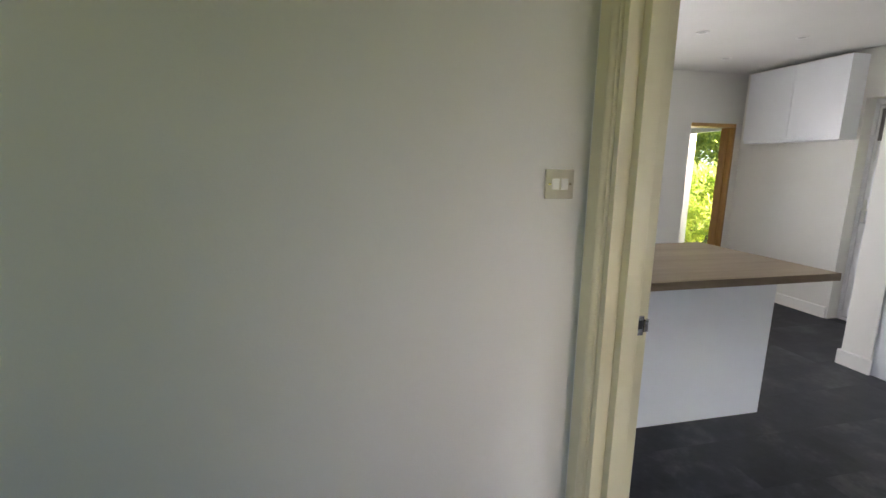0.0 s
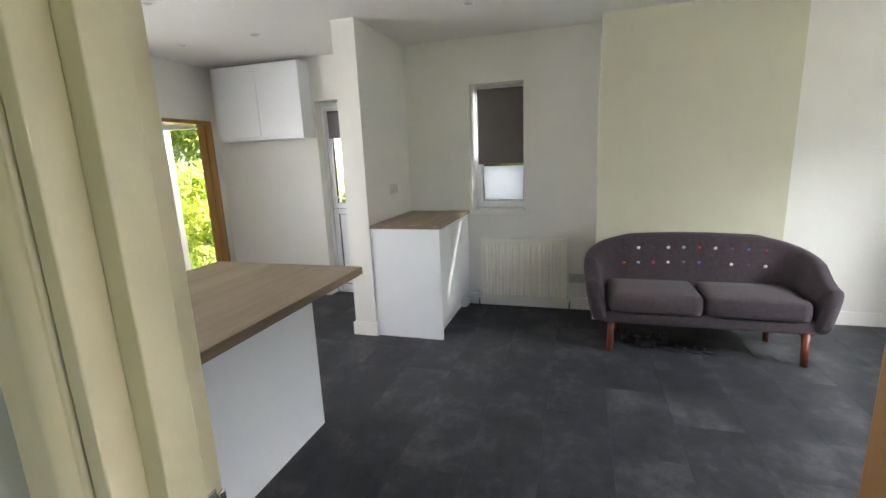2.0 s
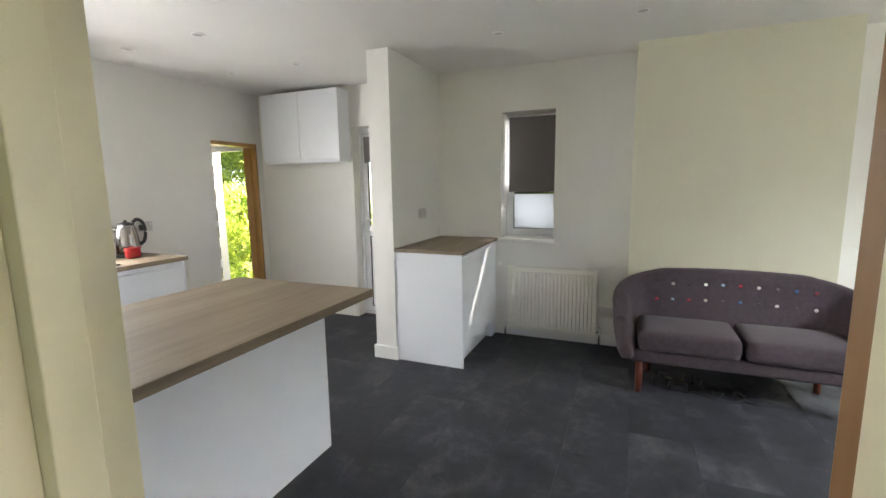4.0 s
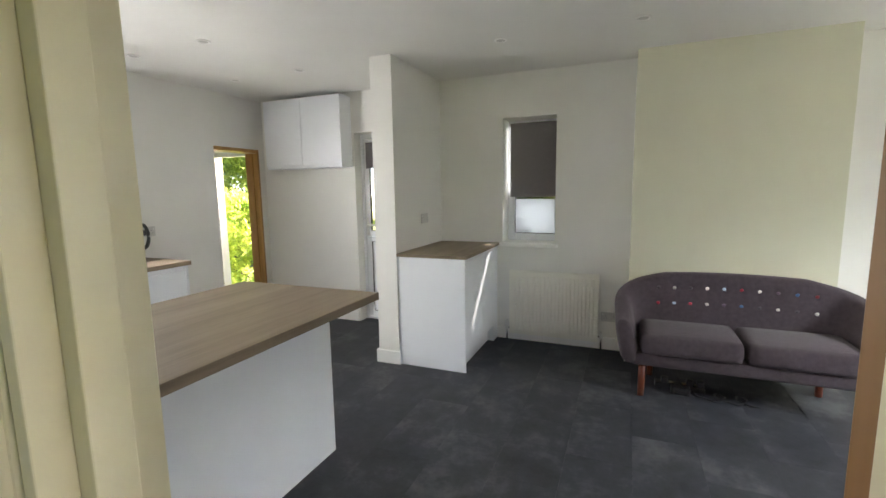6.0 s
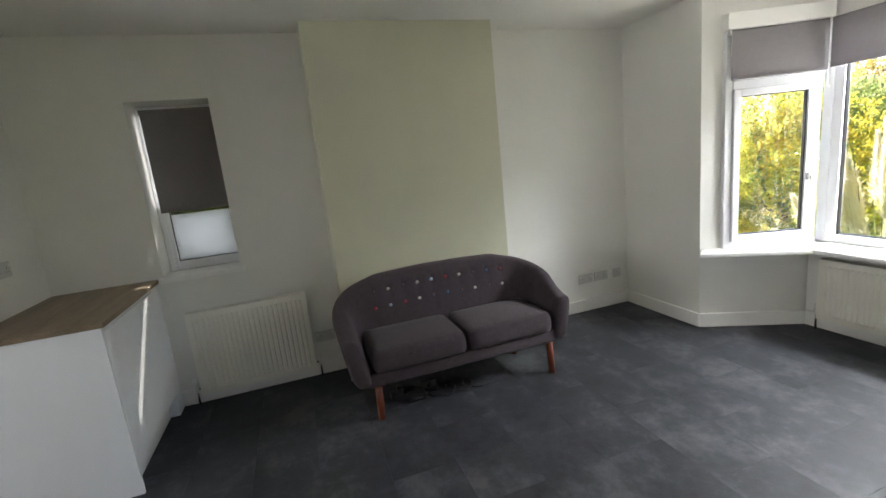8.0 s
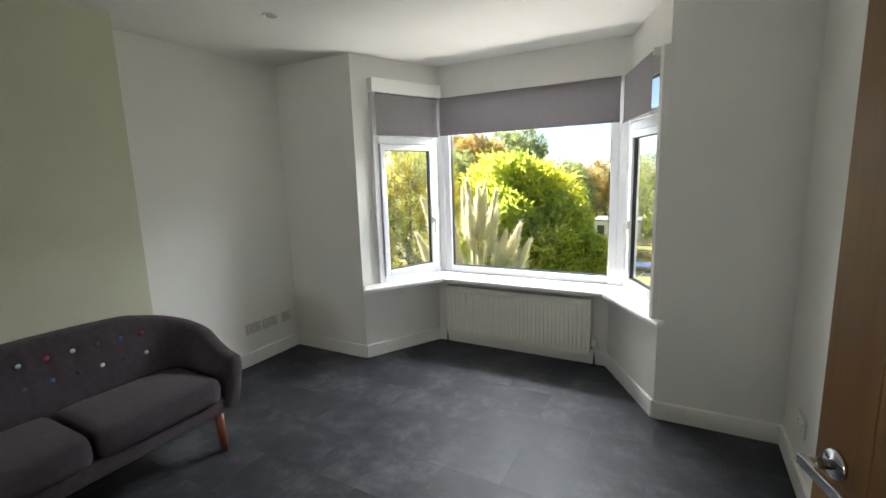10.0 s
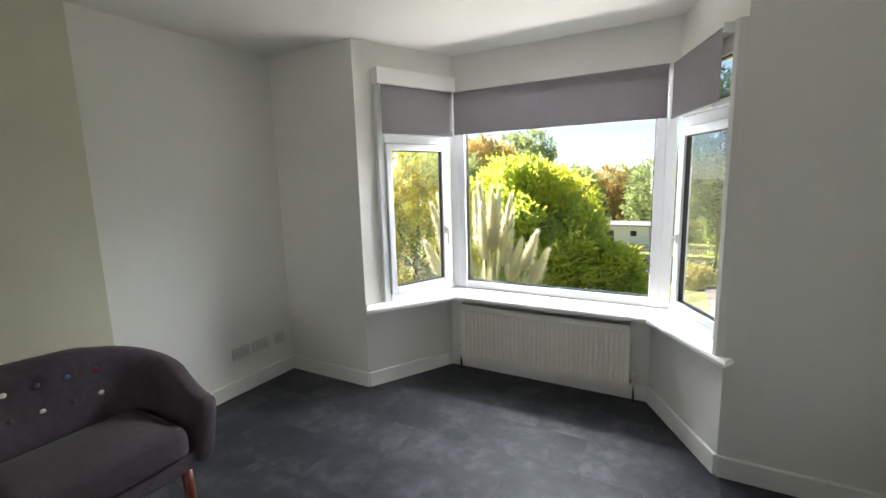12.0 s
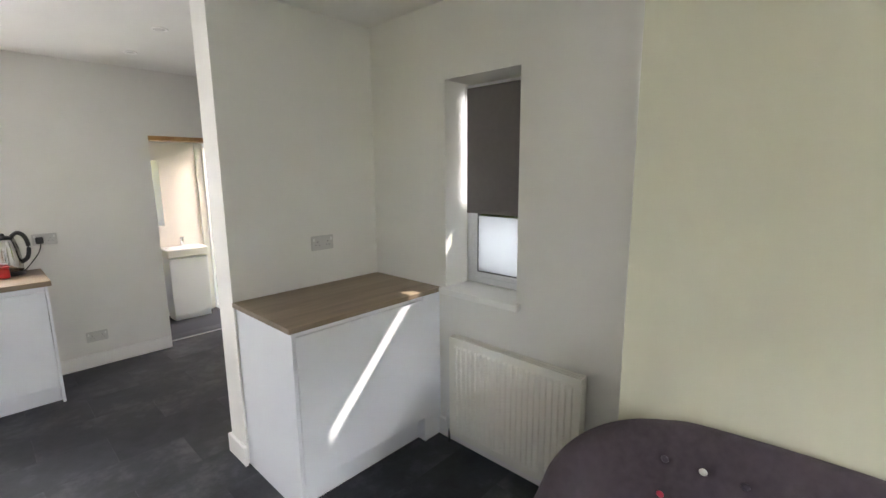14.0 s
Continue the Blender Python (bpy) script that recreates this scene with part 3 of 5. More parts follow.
roller_blind("roller_blind", (3.455, -2.76), (1.925, -2.76), 2.185, 1.885, "wide grey roller blind lowered over the top of the bay", 0.02, BLIND_LIGHT)
roller_blind("roller_blind", along((1.6, -2.0), CW, L_W - 0.06), along((1.6, -2.0), CW, 0.085), 2.185, 1.875, "grey roller blind at the side of the bay", 0.045, BLIND_LIGHT)


def dimming_glass():
    """Pane with a grey tint added to weaken the sun streak indoors; it mirrors a little."""
    m = bpy.data.materials.new("dimming_glass")
    m.use_nodes = True
    n, l = m.node_tree.nodes, m.node_tree.links
    t, g, mx = n.new("ShaderNodeBsdfTransparent"), n.new("ShaderNodeBsdfGlossy"), n.new("ShaderNodeMixShader")
    t.inputs["Color"].default_value = (0.45, 0.46, 0.46, 1)
    g.inputs["Roughness"].default_value, mx.inputs[0].default_value = 0.02, 0.05
    l.new(t.outputs[0], mx.inputs[1]), l.new(g.outputs[0], mx.inputs[2]), l.new(mx.outputs[0], n["Material Output"].inputs["Surface"])
    return m


def east_window():
    e = thing("window_1", "narrow white window with a frosted lower pane", "window", at=span((4.865, 1.835), (4.865, 1.305))[0], kind="structure")
    n = 0.53
    frame_pane(e, 0, n, 0.945, 2.085, 0.04, 0.07, glass=None)
    frame_pane(e, 0.038, n - 0.038, 0.983, 2.047, 0.028, 0.05, -0.008, dimming_glass(), "sash").visible_shadow = True
    p = pbox("frosted_film", e, FROST, (0.072, n - 0.072, -0.018, -0.014, 1.017, 1.345))
    p["label"] = "frosted film on the lower pane"
    s = pbox("window_sill", e, TRIM, (-0.03, 0.51, -0.262, 0.03, 0.905, 0.942), 0.006)
    roller_blind("roller_blind", (4.825, 1.818), (4.825, 1.345), 2.045, 1.378, "dark grey roller blind drawn over most of the narrow window", 0.02)


east_window()


def kitchen_window():
    e = thing("window_5", "white plastic kitchen window over the sink", "window", at=span((1.65, YN + 0.12), (2.76, YN + 0.12))[0], kind="structure")
    frame_pane(e, 0, 0.555, 1.0, 2.1, 0.06, 0.06)
    frame_pane(e, 0.555, 1.11, 1.0, 2.1, 0.06, 0.06)
    pbox("window_sill", e, TRIM, (-0.04, 1.13, -0.15, 0.0, 0.985, 1.015), 0.005)
    # striped day and night blind on the wall face
    m, n = span((1.6, YN - 0.002), (2.735, YN - 0.002))
    b = thing("zebra_blind", "grey and white striped day-and-night blind", "blind", at=m)
    pbox("cassette", b, BLIND, (0, n, -0.06, 0, 2.14, 2.2), 0.012, "grey fabric-covered cassette")
    sheer = mat("sheer_cloth", (0.8, 0.8, 0.8), 0.9, trans=0.5)
    dense = cloth_mat("dense_stripe_cloth", (0.36, 0.35, 0.34), 0.25)
    z, k = 2.14, 0
    while z > 1.75:
        h = 0.072
        pbox("stripe", b, dense if k % 2 else sheer, (0.02, n - 0.02, -0.045, -0.043, max(z - h, 1.745), z - 0.0005))
        z -= h
        k += 1
    pbox("bottom_bar", b, BLIND, (0.02, n - 0.02, -0.052, -0.036, 1.728, 1.745), 0.004)


kitchen_window()


def back_door():
    m, n = span((4.80, 3.47), (4.80, 2.68))
    e = thing("door_2", "white plastic half-glazed back door, shut", "door", at=m, kind="structure")
    for a, b, c, d in ((0, 0.035, 0, 2.06), (n - 0.035, n, 0, 2.06), (0.035, n - 0.035, 2.0, 2.06), (0.035, n - 0.035, 0, 0.03)):
        pbox("door_frame", e, UPVC, (a, b, -0.04, 0.04, c, d), 0.005)
    frame_pane(e, 0.038, n - 0.038, 0.95, 1.995, 0.058, 0.05, -0.01, name="stile")
    frame_pane(e, 0.038, n - 0.038, 0.035, 0.945, 0.058, 0.05, -0.01, glass=None, name="stile")
    pbox("panel", e, UPVC, (0.097, n - 0.097, -0.012, 0.008, 0.094, 0.886), 0.0)
    bm = bmesh.new()
    box(bm, 0.052, 0.076, -0.05, -0.0355, 0.96, 1.16, 0.004)
    box(bm, 0.056, 0.18, -0.075, -0.055, 1.06, 1.08, 0.005)
    box(bm, 0.056, 0.072, -0.06, -0.04, 1.06, 1.08)
    part("handle", bm, PLATE, e)
    roller_blind("roller_blind", (4.755, 3.405), (4.755, 2.745), 1.95, 1.70, "grey roller blind on the back door", 0.0)


back_door()


# ---- radiators ----
def radiator(name, label, m, width, z0, z1, depth=0.075, valve=1):
    """Pressed panel with upright ribs, top grille and valves; local -y looks into the room."""
    e = thing(name, label, "radiator", "radiators", m)
    pitch = 0.0333
    n = int((width - 0.04) / pitch)
    xs, ys = [0.0, 0.012], [0.0, 0.0]
    start = (width - n * pitch) / 2
    for k in range(n):
        x = start + k * pitch
        for dx, dy in ((0.003, 0), (0.009, -0.0075), (0.0243, -0.0075), (0.0303, 0)):
            xs.append(x + dx), ys.append(dy)
    xs += [width - 0.012, width]
    ys += [0.0, 0.0]
    bm = bmesh.new()
    rows = [(z0, 0.0), (z0 + 0.035, 0.0), (z0 + 0.05, 1.0), (z1 - 0.05, 1.0), (z1 - 0.035, 0.0), (z1, 0.0)]
    grid = [[bm.verts.new((x, -depth + 0.008 + (y * f), z)) for x, y in zip(xs, ys)] for z, f in rows]
    for a, b in zip(grid, grid[1:]):
        for i in range(len(xs) - 1):
            bm.faces.new((a[i], a[i + 1], b[i + 1], b[i]))
    rim = grid[0] + [r[-1] for r in grid[1:]] + grid[-1][-2::-1] + [r[0] for r in grid[-2:0:-1]]
    rear = [bm.verts.new((v.co.x, -depth + 0.016, v.co.z)) for v in rim]
    for i in range(len(rim)):
        j = (i + 1) % len(rim)
        bm.faces.new((rim[j], rim[i], rear[i], rear[j]))
    bm.faces.new(rear)
    part("front_panel", bm, RAD, e)
    pbox("back_panel", e, RAD, (0.01, width - 0.01, -0.022, -0.012, z0, z1 - 0.005), 0.003)
    for x in (0.0, width - 0.004):
        pbox("end_cap", e, RAD, (x, x + 0.004, -depth + 0.012, -0.008, z0 + 0.02, z1 + 0.004), 0.001)
    bm = bmesh.new()
    for y in (-depth + 0.006, -0.016):
        box(bm, 0.004, width - 0.004, y, y + 0.008, z1 - 0.004, z1 + 0.004)
    k = 0.02
    while k < width - 0.02:
        box(bm, k, k + 0.005, -depth + 0.014, -0.016, z1 - 0.003, z1 + 0.002)
        k += 0.0125
    part("grille", bm, RAD, e, "slotted top grille")
    bm = bmesh.new()
    box(bm, 0.03, width - 0.03, -depth + 0.02, -0.025, z0 + 0.01, z1 - 0.02)
    part("fins", bm, RAD, e)
    for x, s in ((-0.028, -1), (width + 0.028, 1)):
        bm = bmesh.new()
        cyl(bm, (x, -0.04, 0.0), (x, -0.04, z0 + 0.05), 0.0075, seg=12)
        cyl(bm, (x, -0.04, z0 + 0.045), (x - s * 0.045, -0.04, z0 + 0.045), 0.009, seg=12)
        part("pipe", bm, CHROME, e, "chrome valve tail", True)
        bm = bmesh.new()
        cyl(bm, (x, -0.04, z0 + 0.02), (x, -0.04, z0 + 0.06), 0.014, seg=16)
        if valve == s:
            cyl(bm, (x, -0.04, z0 + 0.06), (x, -0.04, z0 + 0.12), 0.020, 0.018, seg=20)
        else:
            cyl(bm, (x, -0.04, z0 + 0.06), (x, -0.04, z0 + 0.09), 0.013, 0.012, seg=16)
        part("valve", bm, PLATE, e, "white valve head", True)
    for x in (0.12, width - 0.12):
        pbox("bracket", e, STEEL, (x - 0.015, x + 0.015, -0.014, 0.0, z0 + 0.05, z1 - 0.06))


radiator("radiator", "cream enamelled ribbed radiator under the narrow window", facing(XE, 1.755, 0, 180), 0.80, 0.075, 0.675, 0.075, -1)
radiator("radiator", "long white ribbed radiator under the bay window", facing(3.333, -2.645, 0, 90), 1.248, 0.105, 0.55, 0.10)


# ---- downlights ----
def downlight():
    e = thing("downlight", "round recessed ceiling downlight, unlit", "ceiling light", "ceiling downlights")
    bm = bmesh.new()
    lathe(bm, [(0.047, 0.0), (0.047, -0.003), (0.042, -0.008), (0.034, -0.006), (0.032, 0.0)], 28)
    part("bezel", bm, TRIM, e, smooth=True)
    bm = bmesh.new()
    lathe(bm, [(0.030, -0.002), (0.028, -0.004), (0.010, -0.005)], 20)
    part("lens", bm, SOCKET, e, "pale lamp face", True)
    return e


SPOTS = ((2.88, 3.49), (2.89, 4.24), (3.757, 4.15), (3.75, 3.40), (3.737, 1.617), (3.71, 0.70), (3.68, -1.13))
first = downlight()
first.matrix_world = pose(*SPOTS[0], H - 0.001)
for p in SPOTS[1:]:
    copy_thing(first, pose(*p, H - 0.001))


# ---- kitchen ----
def cabinet_door(e, dims, label="white gloss handleless door"):
    return pbox("door", e, GLOSS, dims, 0.002, label)


EDGE = wood("oak_edge_tape", (0.27, 0.205, 0.14), (0.15, 0.11, 0.072), "X", 0.55, 12)


def worktop(name, label, x0, x1, y0, y1, z0, z1):
    """A laminate board with a thin edging tape along its three free edges."""
    e = thing(name, label, "worktop", at=pose((x0 + x1) / 2, (y0 + y1) / 2, z0))
    hx, hy, h, t = (x1 - x0) / 2, (y1 - y0) / 2, z1 - z0, 0.0015
    pbox("board", e, TOP, (-hx + t, hx - t, -hy + t, hy, 0, h), 0.0012)
    for dims in ((-hx, hx, -hy, -hy + t, 0.0006, h - 0.0008), (hx - t, hx, -hy + t, hy, 0.0006, h - 0.0008), (-hx, -hx + t, -hy + t, hy, 0.0006, h - 0.0008)):
        pbox("edge_tape", e, EDGE, dims, 0.0, "darker oak-print edging")


def island():
    e = thing("kitchen_island", "white gloss breakfast island unit", "kitchen island")
    pbox("end_panel", e, GLOSS, (XW + 0.02, 2.452, 2.222, 2.240, 0.0, 0.897), 0.001, "white gloss back panel")
    pbox("body", e, GLOSS, (XW + 0.02, 2.448, 2.241, 2.74, 0.10, 0.897))
    pbox("plinth", e, GLOSS, (XW + 0.02, 2.44, 2.242, 2.70, 0.0, 0.099))
    for k in range(3):
        w = (2.448 - XW - 0.02) / 3
        x = XW + 0.02 + k * w
        cabinet_door(e, (x + 0.002, x + w - 0.002, 2.741, 2.759, 0.11, 0.87))
    worktop("island_worktop", "grey-brown oak laminate worktop over the island", XW + 0.005, 2.435, 1.897, 2.792, 0.898, 0.936)


def small_cabinet():
    e = thing("base_cabinet", "white gloss base cabinet against the stub wall", "cabinet")
    pbox("side_panel", e, GLOSS, (3.692, 3.710, 1.886, 2.468, 0.0, 0.912), 0.001)
    pbox("body", e, GLOSS, (3.711, 4.55, 1.906, 2.468, 0.15, 0.911))
    cabinet_door(e, (3.713, 4.50, 1.886, 1.904, 0.155, 0.884))
    pbox("rail", e, GLOSS, (3.711, 4.55, 1.897, 1.906, 0.886, 0.911), 0.0, "recessed white grip rail")
    pbox("filler", e, GLOSS, (4.502, XE - 0.001, 1.890, 1.966, 0.0, 0.149), 0.001)
    pbox("filler", e, GLOSS, (4.502, XE - 0.001, 1.890, 1.9055, 0.150, 0.911), 0.001)
    pbox("plinth", e, GLOSS, (3.711, 4.50, 1.950, 1.966, 0.0, 0.15), 0.0, "white recessed plinth")
    worktop("cabinet_worktop", "grey-brown oak laminate worktop on the small cabinet", 3.675, XE - 0.002, 1.870, 2.468, 0.913, 0.938)


def sink_run():
    top, x1, y0 = 0.89, 3.10, 4.14
    for k, x in enumerate((2.5, 1.9, 1.3)):
        e = thing("base_cabinet", "white gloss kitchen base cabinet under the sink run", "cabinet", "kitchen base cabinets")
        pbox("body", e, GLOSS, (x, x + 0.582, y0 + 0.021, YN - 0.01, 0.12, top - 0.215 if k else top - 0.036))
        cabinet_door(e, (x + 0.002, x + 0.580, y0, y0 + 0.02, 0.125, top - 0.075))
        pbox("rail", e, GLOSS, (x, x + 0.582, y0 + 0.012, y0 + 0.0205, top - 0.072, top - 0.037), 0.0, "recessed white grip rail")
        pbox("plinth", e, GLOSS, (x, x + 0.582, y0 + 0.05, y0 + 0.066, 0.0, 0.119), 0.0, "white plinth board")
        if k == 0:
            pbox("end_panel", e, GLOSS, (x1 - 0.017, x1, y0 - 0.002, YN - 0.01, 0.0, top - 0.036), 0.001)
    # worktop with the cut-out for the sink
    sx0, sx1, sy0, sy1 = 1.72, 2.62, 4.215, 4.60
    bm = bmesh.new()
    for d in ((XW, sx0, y0 - 0.02, YN - 0.004), (sx1, x1 + 0.02, y0 - 0.02, YN - 0.004), (sx0, sx1, y0 - 0.02, sy0), (sx0, sx1, sy1, YN - 0.004)):
        box(bm, *d, top - 0.035, top)
    tagged(part("kitchen_worktop", bm, TOP), "grey-brown oak laminate kitchen worktop with inset sink", "worktop")
    e = thing("kitchen_sink", "black composite inset kitchen sink", "sink")
    bm = bmesh.new()
    for d in ((sx0 - 0.012, sx1 + 0.012, sy0 - 0.012, sy0 + 0.03), (sx0 - 0.012, sx1 + 0.012, sy1 - 0.03, sy1 + 0.012), (sx0 - 0.012, sx0 + 0.03, sy0 + 0.03, sy1 - 0.03), (sx1 - 0.03, sx1 + 0.012, sy0 + 0.03, sy1 - 0.03)):
        box(bm, *d, top + 0.0005, top + 0.009)
    part("rim", bm, BLACK, e)
    bm = bmesh.new()
    for d in ((sx0 + 0.026, sx0 + 0.03, sy0 + 0.026, sy1 - 0.026), (sx1 - 0.03, sx1 - 0.026, sy0 + 0.026, sy1 - 0.026), (sx0 + 0.026, sx1 - 0.026, sy0 + 0.026, sy0 + 0.03), (sx0 + 0.026, sx1 - 0.026, sy1 - 0.03, sy1 - 0.026)):
        box(bm, *d, top - 0.17, top + 0.006)
    box(bm, sx0 + 0.026, sx1 - 0.026, sy0 + 0.026, sy1 - 0.026, top - 0.175, top - 0.17)
    part("bowl", bm, BLACK, e)


def wall_cabinet():
    e = thing("wall_cabinet", "white gloss two-door wall cabinet high in the corner", "cabinet")
    x0, x1, y0, y1, z0, z1 = 4.44, XE - 0.002, 3.495, 4.50, 1.70, 2.43
    pbox("body", e, GLOSS, (x0 + 0.019, x1, y0, y1, z0, z1), 0.001)
    mid = (y0 + y1) / 2
    for a, b in ((y0 + 0.016, mid - 0.0015), (mid + 0.0015, y1)):
        cabinet_door(e, (x0, x0 + 0.018, a, b, z0 + 0.03, z1))
    pbox("side_panel", e, GLOSS, (x0 - 0.001, x1, y0 - 0.001, y0 + 0.015, z0, z1 + 0.002), 0.001)


island()
small_cabinet()
sink_run()
wall_cabinet()


def kettle(x, y, z):
    e = thing("kettle", "steel electric kettle with black handle on its base", "kettle", at=pose(x, y, z, 0, 0, -20) @ Matrix.Diagonal((1.08, 1.08, 1.28, 1)))
    bm = bmesh.new()
    lathe(bm, [(0.088, 0.0), (0.09, 0.008), (0.085, 0.018), (0.07, 0.022)], 32)
    part("base", bm, BLACK, e, "black power base", True)
    bm = bmesh.new()
    lathe(bm, [(0.078, 0.023), (0.083, 0.03), (0.082, 0.08), (0.074, 0.15), (0.062, 0.195), (0.058, 0.205)], 32)
    part("body", bm, STEEL, e, "polished steel body", True)
    bm = bmesh.new()
    lathe(bm, [(0.058, 0.206), (0.056, 0.212), (0.03, 0.222), (0.012, 0.226), (0.012, 0.236), (0.004, 0.238)], 24)
    part("lid", bm, BLACK, e, "black lid", True)
    bm = bmesh.new()
    tube(bm, bend([(0.045, 0, 0.218), (0.075, 0, 0.238), (0.105, 0, 0.225), (0.122, 0, 0.19), (0.125, 0, 0.14), (0.112, 0, 0.095), (0.08, 0, 0.07)], 5), 0.012, 10)
    part("handle", bm, BLACK, e, "black curved handle", True)
    bm = bmesh.new()
    vs = cyl(bm, (-0.05, 0, 0.165), (-0.095, 0, 0.198), 0.022, 0.010, 14)
    part("spout", bm, STEEL, e, smooth=True)
    cable = thing("power_cable", "black kettle lead and plug in the wall socket", "cable")
    bm = bmesh.new()
    tube(bm, bend([(3.14, YN - 0.03, 1.11), (3.14, YN - 0.05, 1.08), (3.12, YN - 0.06, 1.02), (3.07, YN - 0.07, 0.95), (3.03, YN - 0.08, 0.905), (x + 0.08, y + 0.03, 0.9)], 5), 0.004, 8)
    part("lead", bm, BLACK, cable, smooth=True)
    pbox("plug", cable, BLACK, (3.115, 3.16, YN - 0.048, YN - 0.0125, 1.085, 1.135), 0.006)


PLASTIC = glass_mat("clear_plastic", 0.08, (0.93, 0.97, 0.96))
RED = mat("red_plastic", (0.45, 0.015, 0.02), 0.3, vary=0.05)
LIQUID = mat("green_soap", (0.25, 0.42, 0.05), 0.2, vary=0.05, bump=0)
ROSE = mat("pink_soap", (0.45, 0.12, 0.10), 0.2, vary=0.05, bump=0)


def bottle(x, y, z, h, cap, label, fill=None):
    e = thing("bottle", label, "bottle", "bottles by the sink", pose(x, y, z))
    bm = bmesh.new()
    lathe(bm, [(0.026, 0.0), (0.030, 0.006), (0.030, h * 0.55), (0.024, h * 0.72), (0.012, h * 0.84), (0.012, h * 0.92)], 20)
    part("body", bm, PLASTIC, e, smooth=True)
    bm = bmesh.new()
    lathe(bm, [(0.014, h * 0.9), (0.014, h * 0.98), (0.010, h)], 16)
    part("cap", bm, cap, e, smooth=True)
    if fill is not None:
        bm = bmesh.new()
        lathe(bm, [(0.024, 0.004), (0.0275, 0.010), (0.0275, h * 0.42)], 20)
        part("contents", bm, fill, e, smooth=True)
    else:
        pbox("label_band", e, PLATE, (-0.012, 0.012, -0.0312, -0.0300, h * 0.2, h * 0.45))


kettle(2.935, 4.585, 0.89)
bottle(2.75, 4.65, 0.89, 0.23, LIQUID, "clear soap bottle with a green cap", ROSE)
bottle(2.765, 4.565, 0.89, 0.215, PLATE, "clear plastic bottle with a white cap")
bottle(2.815, 4.60, 0.89, 0.215, PLATE, "clear plastic bottle with a white cap")
cup = thing("red_tub", "small red plastic tub in front of the kettle", "tub", at=pose(2.885, 4.445, 0.89))
bm = bmesh.new()
box(bm, -0.055, 0.055, -0.02, 0.03, 0.0, 0.075, 0.014, 3)
part("body", bm, RED, cup, smooth=True)
pbox("lid", cup, RED, (-0.057, 0.057, -0.022, 0.032, 0.076, 0.086), 0.004)


# ---- doorway to the lobby ----
# White wall paint with warm sun bounce mixed into its colour.
LOBBY = mat("warm_bounce_paint", (0.80, 0.755, 0.715), 0.75, vary=0.02, scale=2.5, bump=0.12, bump_scale=160)
def lobby():
    f = thing("doorway_2", "oak lining round the kitchen's inner doorway", "door frame", kind="structure")
    pbox("lining", f, OAK, (4.514, 4.544, YN - 0.012, YN + 0.165, 0, 1.895), 0.002)
    pbox("head", f, OAK, (3.946, 4.544, YN - 0.012, YN + 0.165, 1.896, 1.934), 0.002)
    pbox("stop", f, OAK, (4.501, 4.5135, YN + 0.05, YN + 0.085, 0, 1.895), 0.001)
    pbox("threshold_bar", f, STEEL, (3.945, 4.513, YN + 0.12, YN + 0.155, 0.0, 0.006), 0.002, "thin metal floor strip")
    v = thing("washbasin_cabinet", "white cloakroom vanity unit with a basin", "washbasin")
    pbox("cabinet", v, GLOSS, (4.19, 4.58, 5.49, 5.72, 0.06, 0.70), 0.002)
    cabinet_door(v, (4.192, 4.578, 5.47, 5.488, 0.06, 0.69))
    pbox("plinth", v, GLOSS, (4.2, 4.57, 5.50, 5.70, 0.0, 0.059))
    b = pbox("basin", v, PLATE, (4.175, 4.595, 5.455, 5.74, 0.702, 0.80), 0.015, "white ceramic basin")
    pbox("bowl", b, PLATE, (4.21, 4.56, 5.50, 5.66, 0.795, 0.806), 0.004)
    bm = bmesh.new()
    cyl(bm, (4.40, 5.70, 0.80), (4.40, 5.70, 0.89), 0.017, seg=16)
    cyl(bm, (4.40, 5.70, 0.885), (4.36, 5.58, 0.875), 0.012, 0.010, seg=14)
    box(bm, 4.385, 4.415, 5.66, 5.72, 0.892, 0.905, 0.004)
    part("tap", bm, CHROME, v, "chrome mixer tap", True)
    bm = bmesh.new()
    wall_with_holes(bm, 3.2, XE, 5.76, 6.09, 0, H, [(3.95, 4.268, 1.03, 1.75)], "x")
    struct("wall_lobby_back", bm, LOBBY, "pale wall behind the cloakroom basin", "wall")
    # frame of the outer door with the lock keeps down its side
    m, n = span((4.74, 5.72), (4.74, 4.98))
    o = thing("door_3", "white plastic outer door frame with the garden beyond", "door frame", at=m, kind="structure")
    for a, b, c, d in ((0, 0.05, 0, 1.95), (n - 0.05, n, 0, 1.95), (0.05, n - 0.05, 1.89, 1.95), (0.05, n - 0.05, 0, 0.03)):
        pbox("door_frame", o, UPVC, (a, b, -0.04, 0.04, c, d), 0.005)
    for z in (0.25, 0.52, 0.80, 1.02, 1.28, 1.58):
        pbox("keep", o, STEEL, (0.0505, 0.054, -0.02, 0.02, z, z + 0.15), 0.001, "steel lock keep")
        pbox("slot", o, BLACK, (0.0545, 0.0555, -0.008, 0.012, z + 0.02, z + 0.13))


lobby()


